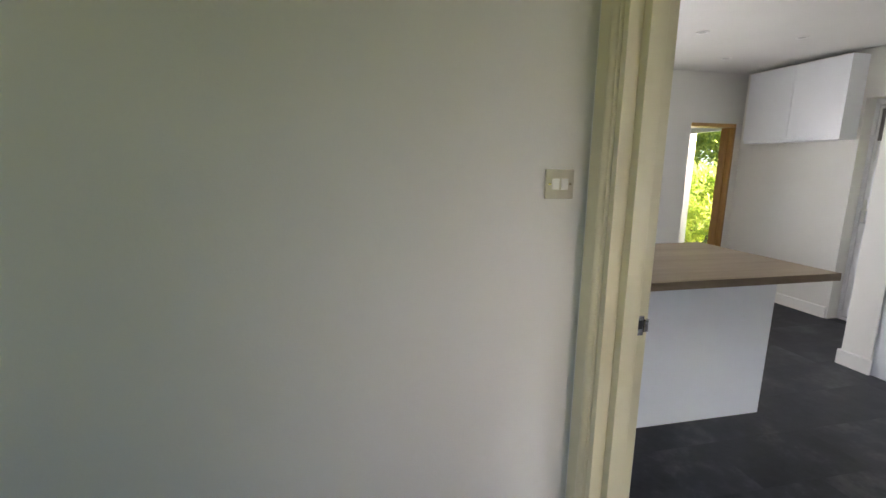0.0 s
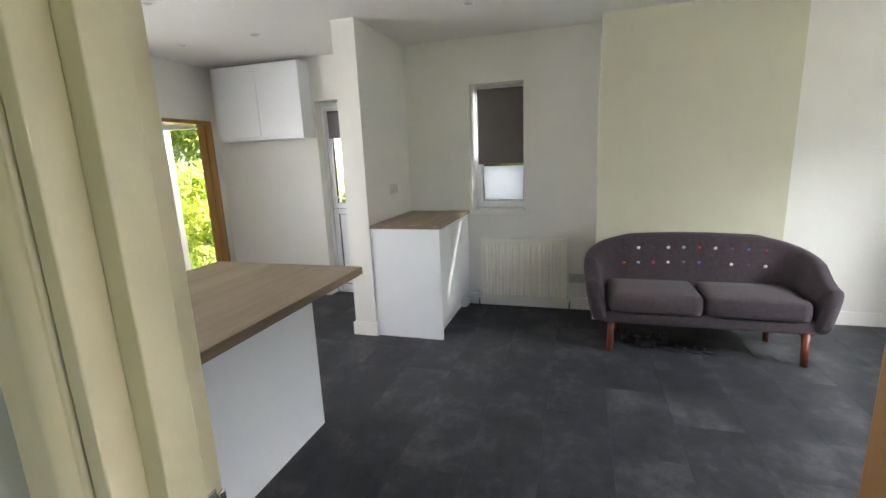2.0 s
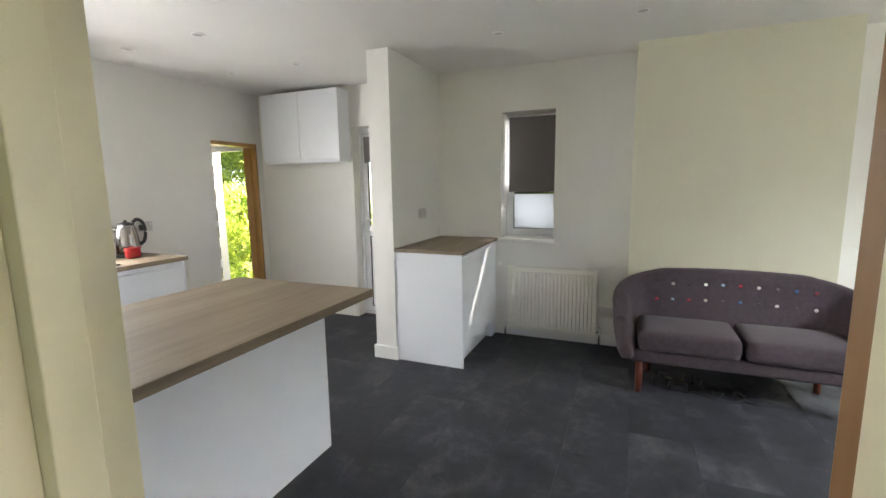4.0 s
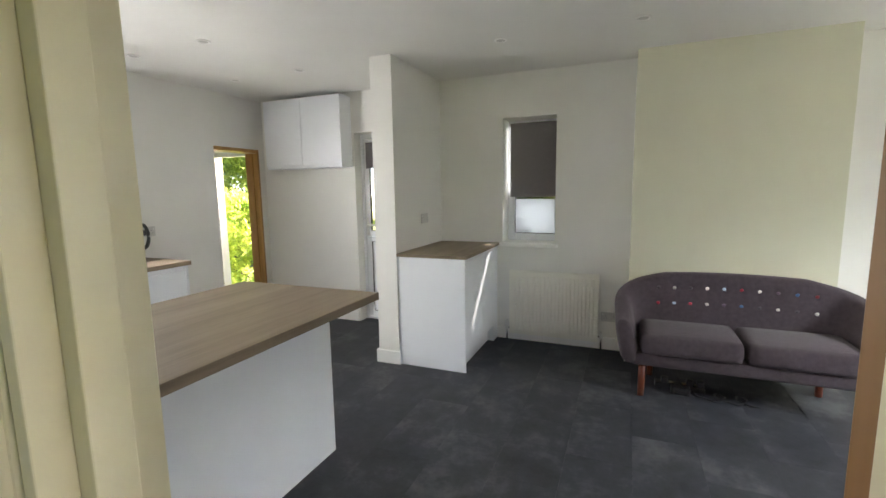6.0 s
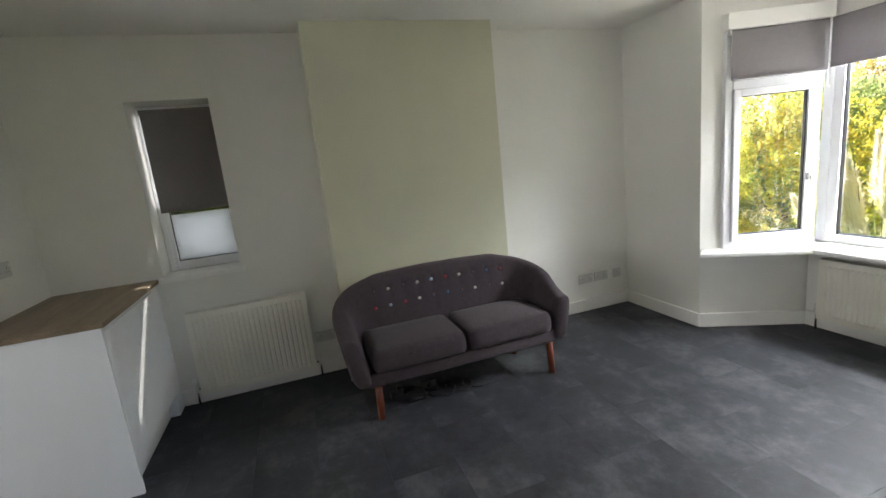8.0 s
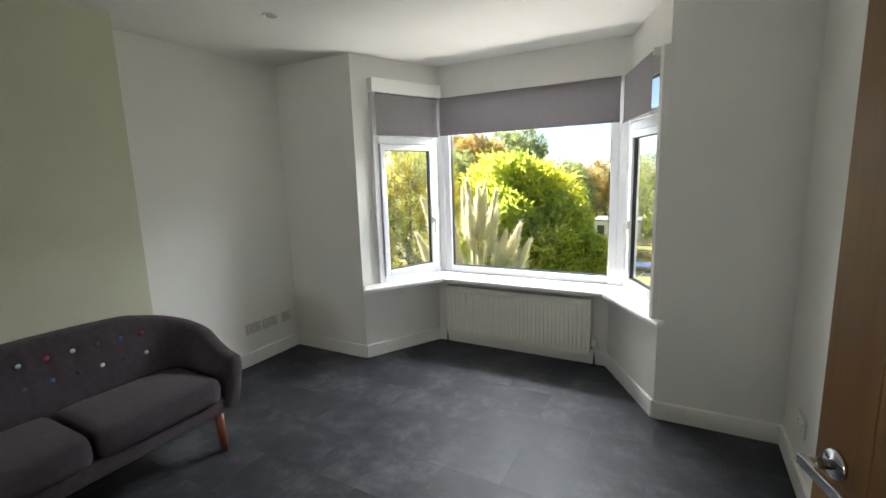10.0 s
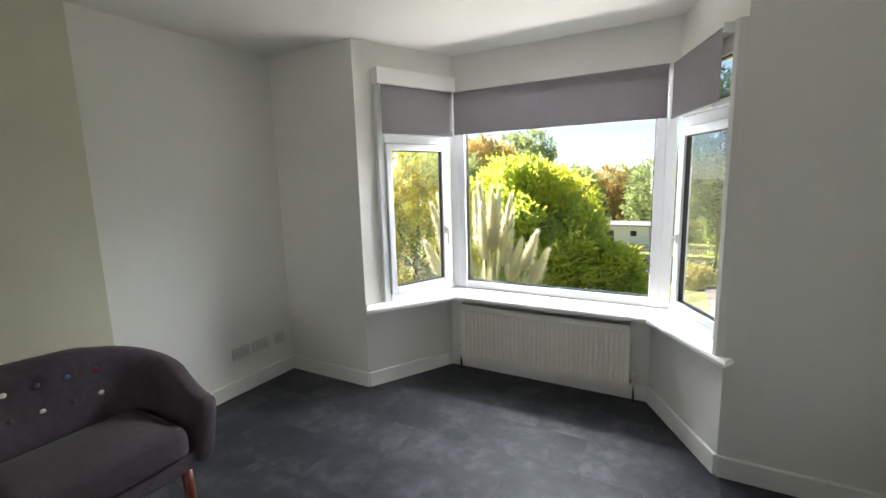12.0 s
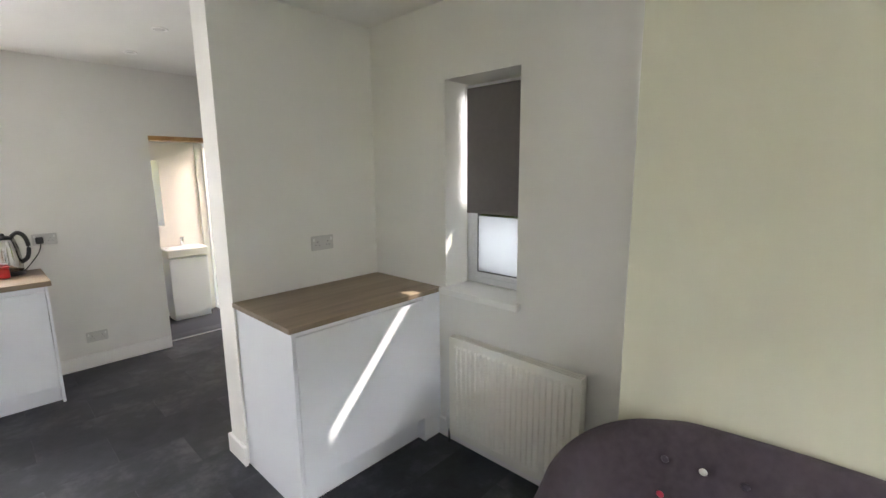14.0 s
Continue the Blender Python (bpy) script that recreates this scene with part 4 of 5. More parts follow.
# ---- sofa ----
def sofa():
    e = thing("sofa", "plum-grey tub sofa with coloured buttons and wooden legs", "sofa", at=pose(0, 0, 0))
    yc = 0.02
    # plan of the shell's middle line, as a rounded U: (x, y from the middle, top height, lean)
    def path(u):
        """u from 0 to 1: from one arm's front round the back to the other."""
        s = 2 * u - 1
        a = abs(s)
        sg = 1 if s < 0 else -1
        if a < 0.46:                       # straight back, slightly bowed
            y, x = a / 0.46 * 0.50, 4.245 - 0.02 * (a / 0.46) ** 2
        elif a < 0.72:                     # corner
            k = (a - 0.46) / 0.26
            y, x = 0.50 + 0.185 * math.sin(k * math.pi / 2), 4.225 - 0.20 * (1 - math.cos(k * math.pi / 2))
        else:                              # arm
            k = (a - 0.72) / 0.28
            y, x = 0.685 + 0.0 * k, 4.025 - 0.275 * k
        fall = min(max((a - 0.38) / 0.62, 0), 1)
        fall = fall * fall * (3 - 2 * fall)
        z = 0.797 - 0.018 * min(a / 0.5, 1) ** 2 - 0.242 * fall
        return Vector((x, yc + sg * y, 0)), z, a
    N, K = 220, 56
    bm = bmesh.new()
    rings = []
    for i in range(N + 1):
        u = i / N
        p, zt, a = path(u)
        q0, q1 = path(max(u - 0.004, 0))[0], path(min(u + 0.004, 1))[0]
        t = (q1 - q0).normalized()
        out = Vector((-t.y, t.x, 0))
        if out.dot(p - Vector((3.75, yc, 0))) < 0:
            out = -out
        half = 0.062 if a < 0.95 else 0.062 - 0.012 * (a - 0.95) / 0.05
        zb = 0.235
        ring = []
        for k in range(K):
            # section: a tall rounded slab that leans outwards
            th = 2 * math.pi * k / K
            cx, cz = math.cos(th), math.sin(th)
            w = math.copysign(abs(cx) ** 0.75, cx) * half
            h = math.copysign(abs(cz) ** (0.55 if cz > 0 else 0.25), cz)
            z = (zt + zb) / 2 + h * (zt - zb) / 2
            lean = 0.075 * (z - 0.30) / 0.4
            ring.append(bm.verts.new(p + out * (w + lean) + Vector((0, 0, z))))
        rings.append(ring)
    for r, s in zip(rings, rings[1:]):
        for k in range(K):
            bm.faces.new((r[k], r[(k + 1) % K], s[(k + 1) % K], s[k]))
    # rounded arm fronts
    for r, d in ((rings[0], -1), (rings[-1], 1)):
        c = sum((v.co for v in r), Vector()) / K
        inner = [bm.verts.new(c + (v.co - c) * 0.72 + Vector((-0.022, 0, 0))) for v in r]
        cc = bm.verts.new(c + Vector((-0.028, 0, 0)))
        for k in range(K):
            bm.faces.new((r[k], r[(k + 1) % K], inner[(k + 1) % K], inner[k]))
            bm.faces.new((inner[k], inner[(k + 1) % K], cc))
    bmesh.ops.recalc_face_normals(bm, faces=bm.faces[:])
    # shallow tufts where the buttons pull the cloth in
    spots = []
    for row, (z, n0) in enumerate(((0.692, 0), (0.577, 0))):
        for k in range(10):
            spots.append((yc + 0.485 - k * 0.1085, z - 0.012 * abs(k - 4.5) / 4.5, row, k))
    for v in bm.verts:
        if v.co.x > 4.05 and abs(v.co.y - yc) < 0.62 and v.co.x < 4.30:
            pull = 0.0
            for y, z, row, k in spots:
                q = (v.co.y - y) ** 2 + (v.co.z - z) ** 2
                pull = max(pull, math.exp(-q / (2 * 0.017 ** 2)), 0.45 * math.exp(-((v.co.z - z) ** 2) / (2 * 0.008 ** 2)) * (0.6 if abs(v.co.y - y) < 0.055 else 0))
            inner = v.co.x < 4.245 + 0.075 * (v.co.z - 0.30) / 0.4 - 0.02
            if inner:
                v.co.x += 0.014 * pull
    part("shell", bm, FABRIC, e, "curved upholstered back and arms", True)
    colours = {"w": (0.75, 0.72, 0.66), "r": (0.50, 0.03, 0.06), "l": (0.45, 0.60, 0.72), "b": (0.06, 0.16, 0.34), "d": (0.05, 0.04, 0.05), "m": (0.24, 0.03, 0.04), "p": (0.12, 0.08, 0.12)}
    cm = {k: mat("button_" + k, c, 0.5, vary=0.03) for k, c in colours.items()}
    rows = ("dwdwlrwpbm", "rlrwpbdwdw")
    for y, z, row, k in spots:
        # inner face of the back at this height
        yy = abs(y - yc)
        x = 4.245 - 0.02 * min(yy / 0.5, 1) ** 2 - 0.060 + 0.075 * (z - 0.30) / 0.4 + 0.006
        bm = bmesh.new()
        lathe(bm, [(0.010, 0.0), (0.0125, 0.004), (0.011, 0.008), (0.004, 0.010)], 14, Matrix.Translation((x, y, z)) @ Matrix.Rotation(radians(-100), 4, "Y"))
        part("button", bm, cm[rows[row][k]], e, smooth=True)
    # base rail and seat cushions
    bm = bmesh.new()
    box(bm, 3.745, 4.19, yc - 0.665, yc + 0.665, 0.222, 0.318, 0.022, 3)
    part("base", bm, FABRIC, e, "upholstered seat rail", True)
    for y0, y1 in ((yc + 0.004, yc + 0.618), (yc - 0.618, yc - 0.004)):
        bm = bmesh.new()
        box(bm, 3.722, 4.185, y0, y1, 0.312, 0.448, 0.0)
        bmesh.ops.subdivide_edges(bm, edges=bm.edges[:], cuts=9, use_grid_fill=True)
        cx, cy, cz = 3.95, (y0 + y1) / 2, 0.38
        for v in bm.verts:
            fx, fy, fz = (v.co.x - cx) / 0.2315, (v.co.y - cy) / 0.307, (v.co.z - cz) / 0.068
            r = (abs(fx) ** 7 + abs(fy) ** 7 + abs(fz) ** 3) ** 0.13
            r = max(r, 1.0)
            puff = 1 + 0.28 * max(0, 1 - fx * fx) * max(0, 1 - fy * fy)
            v.co = Vector((cx + fx / r ** 0.55 * 0.2315, cy + fy / r ** 0.55 * 0.307, cz + fz / r ** 0.8 * 0.068 * (puff if fz > 0 else 1)))
        part("seat_cushion", bm, FABRIC, e, "plump seat cushion", True)
    for x, y, dx, dy in ((3.785, yc + 0.595, -0.008, 0.004), (3.77, yc - 0.60, -0.008, -0.006), (4.16, yc + 0.52, 0.012, 0.006), (4.16, yc - 0.52, 0.012, -0.006)):
        bm = bmesh.new()
        cyl(bm, (x, y, 0.235), (x + dx, y + dy, 0.0), 0.025, 0.021, 18)
        part("leg", bm, LEG, e, "tapered reddish wooden leg", True)


sofa()


def cables():
    e = thing("extension_lead", "black extension block and trailing lead under the sofa", "extension lead")
    bm = bmesh.new()
    box(bm, 3.93, 4.01, 0.20, 0.52, 0.0, 0.045, 0.008)
    part("block", bm, BLACK, e)
    for y in (0.25, 0.33, 0.41):
        pbox("socket_face", e, STEEL, (3.945, 3.985, y - 0.016, y + 0.016, 0.0445, 0.048), 0.001)
    for y in (0.235, 0.30, 0.46):
        pbox("plug", e, BLACK, (3.915, 3.965, y - 0.022, y + 0.022, 0.049, 0.095), 0.008)
    bm = bmesh.new()
    pts = [(3.90 + 0.07 * math.cos(t * 0.55) + 0.012 * math.sin(t * 1.7), 0.24 - t * 0.011 + 0.06 * math.sin(t * 0.55), 0.006 + 0.002 * (t % 3)) for t in range(30)]
    tube(bm, bend(pts, 3), 0.005, 6)
    part("lead", bm, BLACK, e, smooth=True)
    a = thing("power_adapter", "small black power adapter with a metal strip under the sofa", "power adapter")
    pbox("body", a, BLACK, (3.86, 3.93, 0.30, 0.42, 0.0, 0.05), 0.008)
    # Steel strip for the chrome bits among the clutter.
    pbox("metal_strip", a, STEEL, (3.8588, 3.8598, 0.325, 0.395, 0.014, 0.036), 0.0, "shiny metal strip")


cables()


# ---- floor tiles, half bond, long side east to west ----
def floor_tiles():
    L, W = 0.645, 0.3365
    meshes = {}
    def tile_mesh(w, h):
        key = (round(w, 3), round(h, 3))
        if key not in meshes:
            b = bmesh.new()
            c = 0.0006
            lo = [b.verts.new((x, y, -0.004)) for x, y in ((c / 2, c / 2), (w - c / 2, c / 2), (w - c / 2, h - c / 2), (c / 2, h - c / 2))]
            mi = [b.verts.new((v.co.x, v.co.y, -0.0004)) for v in lo]
            hi = [b.verts.new((x, y, 0.0)) for x, y in ((c, c), (w - c, c), (w - c, h - c), (c, h - c))]
            b.faces.new(hi)
            for r, s in ((lo, mi), (mi, hi)):
                for i in range(4):
                    b.faces.new((r[i], r[(i + 1) % 4], s[(i + 1) % 4], s[i]))
            me = bpy.data.meshes.new("floor_tile")
            b.to_mesh(me)
            b.free()
            me.materials.append(FLOOR)
            meshes[key] = me
        return meshes[key]
    j0, j1 = -5, 18
    for j in range(j0, j1):
        y0, y1 = -1.005 + j * W, -1.005 + (j + 1) * W
        ya, yb = max(y0, -2.7), min(y1, 6.1)
        xlo = XW if yb < -0.9 or ya > 1.4 else -1.4
        off = 2.552 if j % 2 == 0 else 2.875
        k = math.floor((xlo - off) / L)
        while off + k * L < XE:
            xa, xb = max(off + k * L, xlo), min(off + (k + 1) * L, XE)
            k += 1
            if xb - xa < 0.02 or yb - ya < 0.02:
                continue
            ob = new("floor_tile", tile_mesh(xb - xa, yb - ya))
            ob.location = (xa, ya, 0)
            ob.parent = FLOOR_OB


floor_tiles()


# ---- garden ----
def ease(v, a, b):
    k = min(max((v - a) / (b - a), 0.0), 1.0)
    return k * k * (3 - 2 * k)


def ground_z(x, y):
    """The lawn slopes away from the house and drops to a sunken lane in front of a retaining wall."""
    z = -0.75 - max(0.0, -(y + 2.5)) * 0.107 - max(0.0, x - 5.0) * 0.02
    lane = -4.42 - (-y - 20.0) * 0.07
    k = ease(-y, 15.6, 18.2) * (1 - ease(-y, 31.7, 31.95)) * (1 - ease(x, 6.5, 8.5)) * ease(x, -9.0, -6.0)
    return z + (lane - z) * k


def ground():
    step = [v * 0.7 for v in range(-64, 65)]
    far_off = [60, 80, 110, 150, 220, 330, 500, 900]
    ax = [-v for v in reversed(far_off)] + step + far_off
    n = len(ax) - 1
    bm = bmesh.new()
    g = [[bm.verts.new((x, y, max(ground_z(x, y), -14) + 0.08 * noise.noise((x * 0.3, y * 0.3, 0)))) for x in ax] for y in ax]
    for i in range(n):
        for j in range(n):
            bm.faces.new((g[i][j], g[i][j + 1], g[i + 1][j + 1], g[i + 1][j]))
    struct("ground", bm, GRASS, "sloping garden lawn", "ground")


ground()


def leaf_mat(name, a, b, patch=0.7, through=0.6):
    """Leaves from tone a to tone b: a chance of its own for each leaf, and broad patches over the crown."""
    m = bpy.data.materials.new(name)
    m.use_nodes = True
    n, l = m.node_tree.nodes, m.node_tree.links
    bs = n["Principled BSDF"]
    geo, co, ns = n.new("ShaderNodeNewGeometry"), n.new("ShaderNodeTexCoord"), n.new("ShaderNodeTexNoise")
    ns.inputs["Scale"].default_value, ns.inputs["Detail"].default_value = patch, 3
    l.new(co.outputs["Object"], ns.inputs["Vector"])
    wide = n.new("ShaderNodeMapRange")
    wide.inputs["From Min"].default_value, wide.inputs["From Max"].default_value = 0.33, 0.67
    l.new(ns.outputs["Fac"], wide.inputs["Value"])
    mixed = n.new("ShaderNodeMix")
    mixed.inputs["Factor"].default_value = 0.5
    l.new(geo.outputs["Random Per Island"], mixed.inputs[2]), l.new(wide.outputs[0], mixed.inputs[3])
    cr, glow = n.new("ShaderNodeValToRGB"), n.new("ShaderNodeValToRGB")
    for ramp, gain in ((cr, 1.0), (glow, 1.9)):
        for el, c, at in zip(ramp.color_ramp.elements, (a, b), (0.12, 0.85)):
            el.position, el.color = at, (*(min(0.9, v * gain) for v in c), 1)
        l.new(mixed.outputs[0], ramp.inputs[0])
    l.new(cr.outputs[0], bs.inputs["Base Color"])
    bs.inputs["Roughness"].default_value = 0.42
    tr, mx = n.new("ShaderNodeBsdfTranslucent"), n.new("ShaderNodeMixShader")
    l.new(glow.outputs[0], tr.inputs["Color"])
    mx.inputs[0].default_value = through
    l.new(bs.outputs[0], mx.inputs[1]), l.new(tr.outputs[0], mx.inputs[2])
    l.new(mx.outputs[0], n["Material Output"].inputs["Surface"])
    return m


def leaves(name, blobs, count, size, material, parent, seed, per=14):
    """Sprays of folded leaves that radiate from twig ends over the outside of overlapping lumps (centre, radii)."""
    rng = np.random.default_rng(seed)
    unit = lambda v: v / np.linalg.norm(v, axis=-1, keepdims=True)
    bc, br = np.array([b[0] for b in blobs]), np.array([b[1] for b in blobs])
    area = (br[:, 0] * br[:, 1] * br[:, 2]) ** 0.67
    want, k = count // per, count // per * 3
    pick = rng.choice(len(blobs), k, p=area / area.sum())
    d = unit(rng.normal(size=(k, 3)))
    depth = 1.22 - 0.5 * rng.random(k) ** 1.3
    p = bc[pick] + d * br[pick] * depth[:, None]
    # twig ends buried inside another lump are left out
    q = ((p[:, None, :] - bc[None]) / br[None])
    near = np.linalg.norm(q, axis=2)
    near[np.arange(k), pick] = 9
    keep = np.flatnonzero(near.min(axis=1) > 0.72)[:want]
    p, d = np.repeat(p[keep], per, axis=0), np.repeat(d[keep], per, axis=0)
    n = len(p)
    out = unit(d * 0.7 + rng.normal(size=(n, 3)) * 0.62 + np.array([0, 0, 0.25]))
    s = (size * (0.55 + 0.9 * rng.random(n)))[:, None]
    base = p + out * s * 0.35 + rng.normal(size=(n, 3)) * size * 0.9
    up = unit(rng.normal(size=(n, 3)) * 0.7 + d * 0.5 + np.array([0.2, -0.1, 0.6]))
    side = unit(np.cross(out, up))
    nrm = np.cross(side, out)
    v = np.empty((n, 4, 3))
    v[:, 0] = base
    v[:, 1] = base + out * s * 0.95 - side * s * 0.40 + nrm * s * 0.12
    v[:, 2] = base + out * s * 2.0 - nrm * s * 0.22
    v[:, 3] = base + out * s * 0.95 + side * s * 0.40 + nrm * s * 0.12
    me = bpy.data.meshes.new(name)
    me.from_pydata(v.reshape(-1, 3).tolist(), [], np.arange(n * 4).reshape(-1, 4).tolist())
    me.materials.append(material)
    ob = new(name, me)
    ob.parent = parent
    return ob


def lumps(x, y, z, w, dpt, h, n, seed, big=0.19):
    """Overlapping lumps that fill a dome of that size, for an uneven outline."""
    rng = random.Random(seed)
    out = [((x, y, z + h * 0.40), (w * 0.33, dpt * 0.33, h * 0.40))]
    for _ in range(n):
        a, k = rng.uniform(0, 2 * math.pi), rng.uniform(0.1, 1.0)
        e = rng.uniform(0.15, 0.95)
        q = math.sqrt(max(0.05, 1 - (e - 0.3) ** 2 * 1.6))
        s = rng.uniform(0.06, big)
        out.append(((x + math.cos(a) * w * 0.42 * q * k ** 0.4, y + math.sin(a) * dpt * 0.42 * q * k ** 0.4, z + e * h * 0.88), (s * w, s * dpt, s * h * 0.9)))
    return out


BARK = mat("bark", (0.10, 0.075, 0.05), 0.9, vary=0.3, scale=6, bump=0.8, bump_scale=30, stretch=(1, 1, 0.3))


def plant(name, label, category, x, y, w, dpt, h, count, size, material, seed, trunk=0.25, group="", zoff=0.0):
    z = ground_z(x, y) + zoff
    e = thing(name, label, category, group, pose(x, y, z - 0.2))
    inv = Vector((-x, -y, -(z - 0.2)))
    ls = [(tuple(Vector(c) + inv), r) for c, r in lumps(x, y, z + h * trunk, w, dpt, h * (1 - trunk), 70, seed)]
    leaves("crown", ls, count, size, material, e, seed)
    bm = bmesh.new()
    rng = random.Random(seed + 5)
    top = h * (trunk + 0.35)
    tube(bm, [(0, 0, 0), (0.03 * w * rng.uniform(-1, 1), 0.03 * w * rng.uniform(-1, 1), top * 0.5), (0.05 * w * rng.uniform(-1, 1), 0, top)], max(0.05, h * 0.02), 8)
    for k in range(7):
        a = rng.uniform(0, 2 * math.pi)
        z0 = top * rng.uniform(0.35, 0.9)
        tube(bm, [(0, 0, z0), (math.cos(a) * w * 0.16, math.sin(a) * dpt * 0.16, z0 + h * 0.1), (math.cos(a) * w * 0.33, math.sin(a) * dpt * 0.33, z0 + h * 0.25)], max(0.02, h * 0.007), 6)
    part("trunk", bm, BARK, e)
    return e


LAUREL = leaf_mat("laurel_leaf", (0.25, 0.34, 0.06), (0.90, 0.70, 0.08), 0.6, 0.7)
OAKLEAF = leaf_mat("tree_leaf", (0.09, 0.14, 0.05), (0.28, 0.32, 0.13))
AUTUMN = leaf_mat("autumn_leaf", (0.16, 0.16, 0.05), (0.42, 0.28, 0.09))
HEDGE = leaf_mat("hedge_leaf", (0.16, 0.25, 0.04), (0.60, 0.62, 0.12))
SHRUB = leaf_mat("green_shrub_leaf", (0.07, 0.125, 0.03), (0.34, 0.39, 0.09))


def pampas(x, y):
    z = ground_z(x, y)
    e = thing("pampas_grass", "clump of pampas grass with tall cream plumes", "ornamental grass", at=pose(x, y, z - 0.1))
    rng = random.Random(11)
    gm = leaf_mat("pampas_blade", (0.07, 0.11, 0.04), (0.20, 0.24, 0.11))
    pm = leaf_mat("pampas_plume", (0.86, 0.72, 0.36), (0.96, 0.87, 0.54), 6.0, 0.65)
    vs, fs = [], []
    for k in range(900):
        a, r0 = rng.uniform(0, 6.283), rng.uniform(0.0, 0.35)
        n, ln, w = 7, rng.uniform(1.1, 2.0), rng.uniform(0.004, 0.008)
        lean = rng.uniform(0.15, 0.95)
        i0 = len(vs)
        for i in range(n):
            t = i / (n - 1)
            r = r0 + lean * t ** 1.6 * ln * 0.62
            zz = ln * (t - 0.42 * lean * t ** 3)
            px, py = math.cos(a) * r, math.sin(a) * r
            ww = w * (1 - t * 0.9)
            vs += [(px - math.sin(a) * ww, py + math.cos(a) * ww, zz), (px + math.sin(a) * ww, py - math.cos(a) * ww, zz)]
        fs += [(i0 + 2 * i, i0 + 2 * i + 1, i0 + 2 * i + 3, i0 + 2 * i + 2) for i in range(n - 1)]
    me = bpy.data.meshes.new("blades")
    me.from_pydata(vs, [], fs)
    me.materials.append(gm)
    tagged(new("blades", me), kind="stuff").parent = e
    # stems and feathery plumes: base offset, tip offset, plume length
    tips = ((0.07, 0.0, 2.56, 0.85), (-0.08, 0.12, 2.48, 0.8), (-0.24, 0.0, 2.38, 0.8), (-0.32, 0.12, 2.15, 0.7), (0.22, -0.1, 2.42, 0.8), (0.0, 0.2, 2.28, 0.75), (-0.60, 0.0, 1.88, 0.5), (-0.76, 0.05, 1.66, 0.48),
            (0.62, 0.2, 2.42, 0.8), (0.55, -0.1, 1.95, 0.6), (0.10, -0.15, 1.72, 0.6), (-0.05, 0.05, 1.55, 0.6), (0.40, 0.1, 2.30, 0.8), (-0.15, -0.15, 1.95, 0.65), (-0.14, 0.1, 2.5, 0.85), (0.3, 0.15, 1.9, 0.65), (0.68, 0.05, 2.05, 0.65), (0.80, 0.1, 2.28, 0.75), (0.74, -0.05, 1.82, 0.6), (0.50, 0.15, 2.15, 0.7), (0.92, 0.1, 1.7, 0.5), (-0.42, 0.08, 1.78, 0.55))
    for dx, dy, zt, ln in tips:
        base = Vector((dx * 0.45, dy * 0.45, 0.05))
        tip = Vector((dx, dy, zt))
        bend = Vector((dx * 0.74, dy * 0.74, zt * 0.6))
        bm = bmesh.new()
        tube(bm, [base, bend, tip], 0.006, 6)
        part("stem", bm, gm, e)
        d = (tip - bend).normalized()
        v2, f2 = [], []
        droop = Vector((dx, dy, 0)).normalized() if abs(dx) + abs(dy) > 0.05 else Vector((1, 0, 0))
        for k in range(3000):
            t = rng.random() ** 0.85
            c = tip - d * ln * (1 - t) + droop * 0.07 * t * t
            fat = 0.15 * (t + 0.1) ** 0.5 * (1.02 - t) ** 0.9
            a = rng.uniform(0, 6.283)
            side = Vector((math.cos(a), math.sin(a), 0))
            q = c + side * fat * rng.random() ** 0.8 * 0.7
            hair = d * rng.uniform(0.05, 0.15) + side * rng.uniform(0.02, 0.12) * (1.1 - t) + droop * rng.uniform(0.0, 0.06) - Vector((0, 0, rng.uniform(0.0, 0.05)))
            w = (side.cross(d) * 0.7 + d.cross(droop) * rng.uniform(-0.7, 0.7)).normalized() * 0.006
            i0 = len(v2)
            v2 += [tuple(q - w), tuple(q + w), tuple(q + hair)]
            f2.append((i0, i0 + 1, i0 + 2))
        me = bpy.data.meshes.new("plume")
        me.from_pydata(v2, [], f2)
        me.materials.append(pm)
        ob = new("plume", me)
        ob.parent = e
        ob["label"] = "feathery cream plume"


pampas(4.30, -5.40)
plant("laurel_bush", "big yellow-green laurel bush across the lawn", "bush", 5.85, -12.3, 3.35, 3.0, 3.95, 30000, 0.095, LAUREL, 3, 0.0)
plant("laurel_bush", "yellow-green laurel bush sloping towards the drive", "bush", 4.78, -12.0, 2.25, 2.2, 2.6, 17000, 0.092, LAUREL, 4, 0.0)
plant("laurel_bush", "low yellow-green laurel tailing down to the lawn", "bush", 3.68, -11.9, 1.75, 1.7, 1.35, 10000, 0.085, LAUREL, 17, 0.0)
plant("laurel_bush", "low front growth of yellow-green laurel over the mulch", "bush", 5.05, -10.75, 2.3, 1.7, 1.75, 11000, 0.09, LAUREL, 31, 0.0)
plant("laurel_bush", "rounded yellow-green laurel in front of the tall one", "bush", 6.0, -10.9, 2.2, 1.8, 2.7, 13000, 0.09, LAUREL, 32, 0.0)
plant("laurel_bush", "small bright laurel shoots at the bush's foot", "bush", 4.15, -10.95, 1.5, 1.2, 1.0, 6000, 0.08, LAUREL, 33, 0.0)
plant("shrub", "autumn-tinted shrub beside the house", "shrub", 8.3, -9.6, 3.2, 3.0, 4.0, 30000, 0.05, leaf_mat("shrub_leaf", (0.10, 0.18, 0.04), (0.50, 0.38, 0.06)), 5, 0.0)
plant("tree", "green garden tree behind the shrubs", "tree", 9.9, -14.0, 3.8, 3.6, 5.0, 30000, 0.06, OAKLEAF, 6, 0.2)
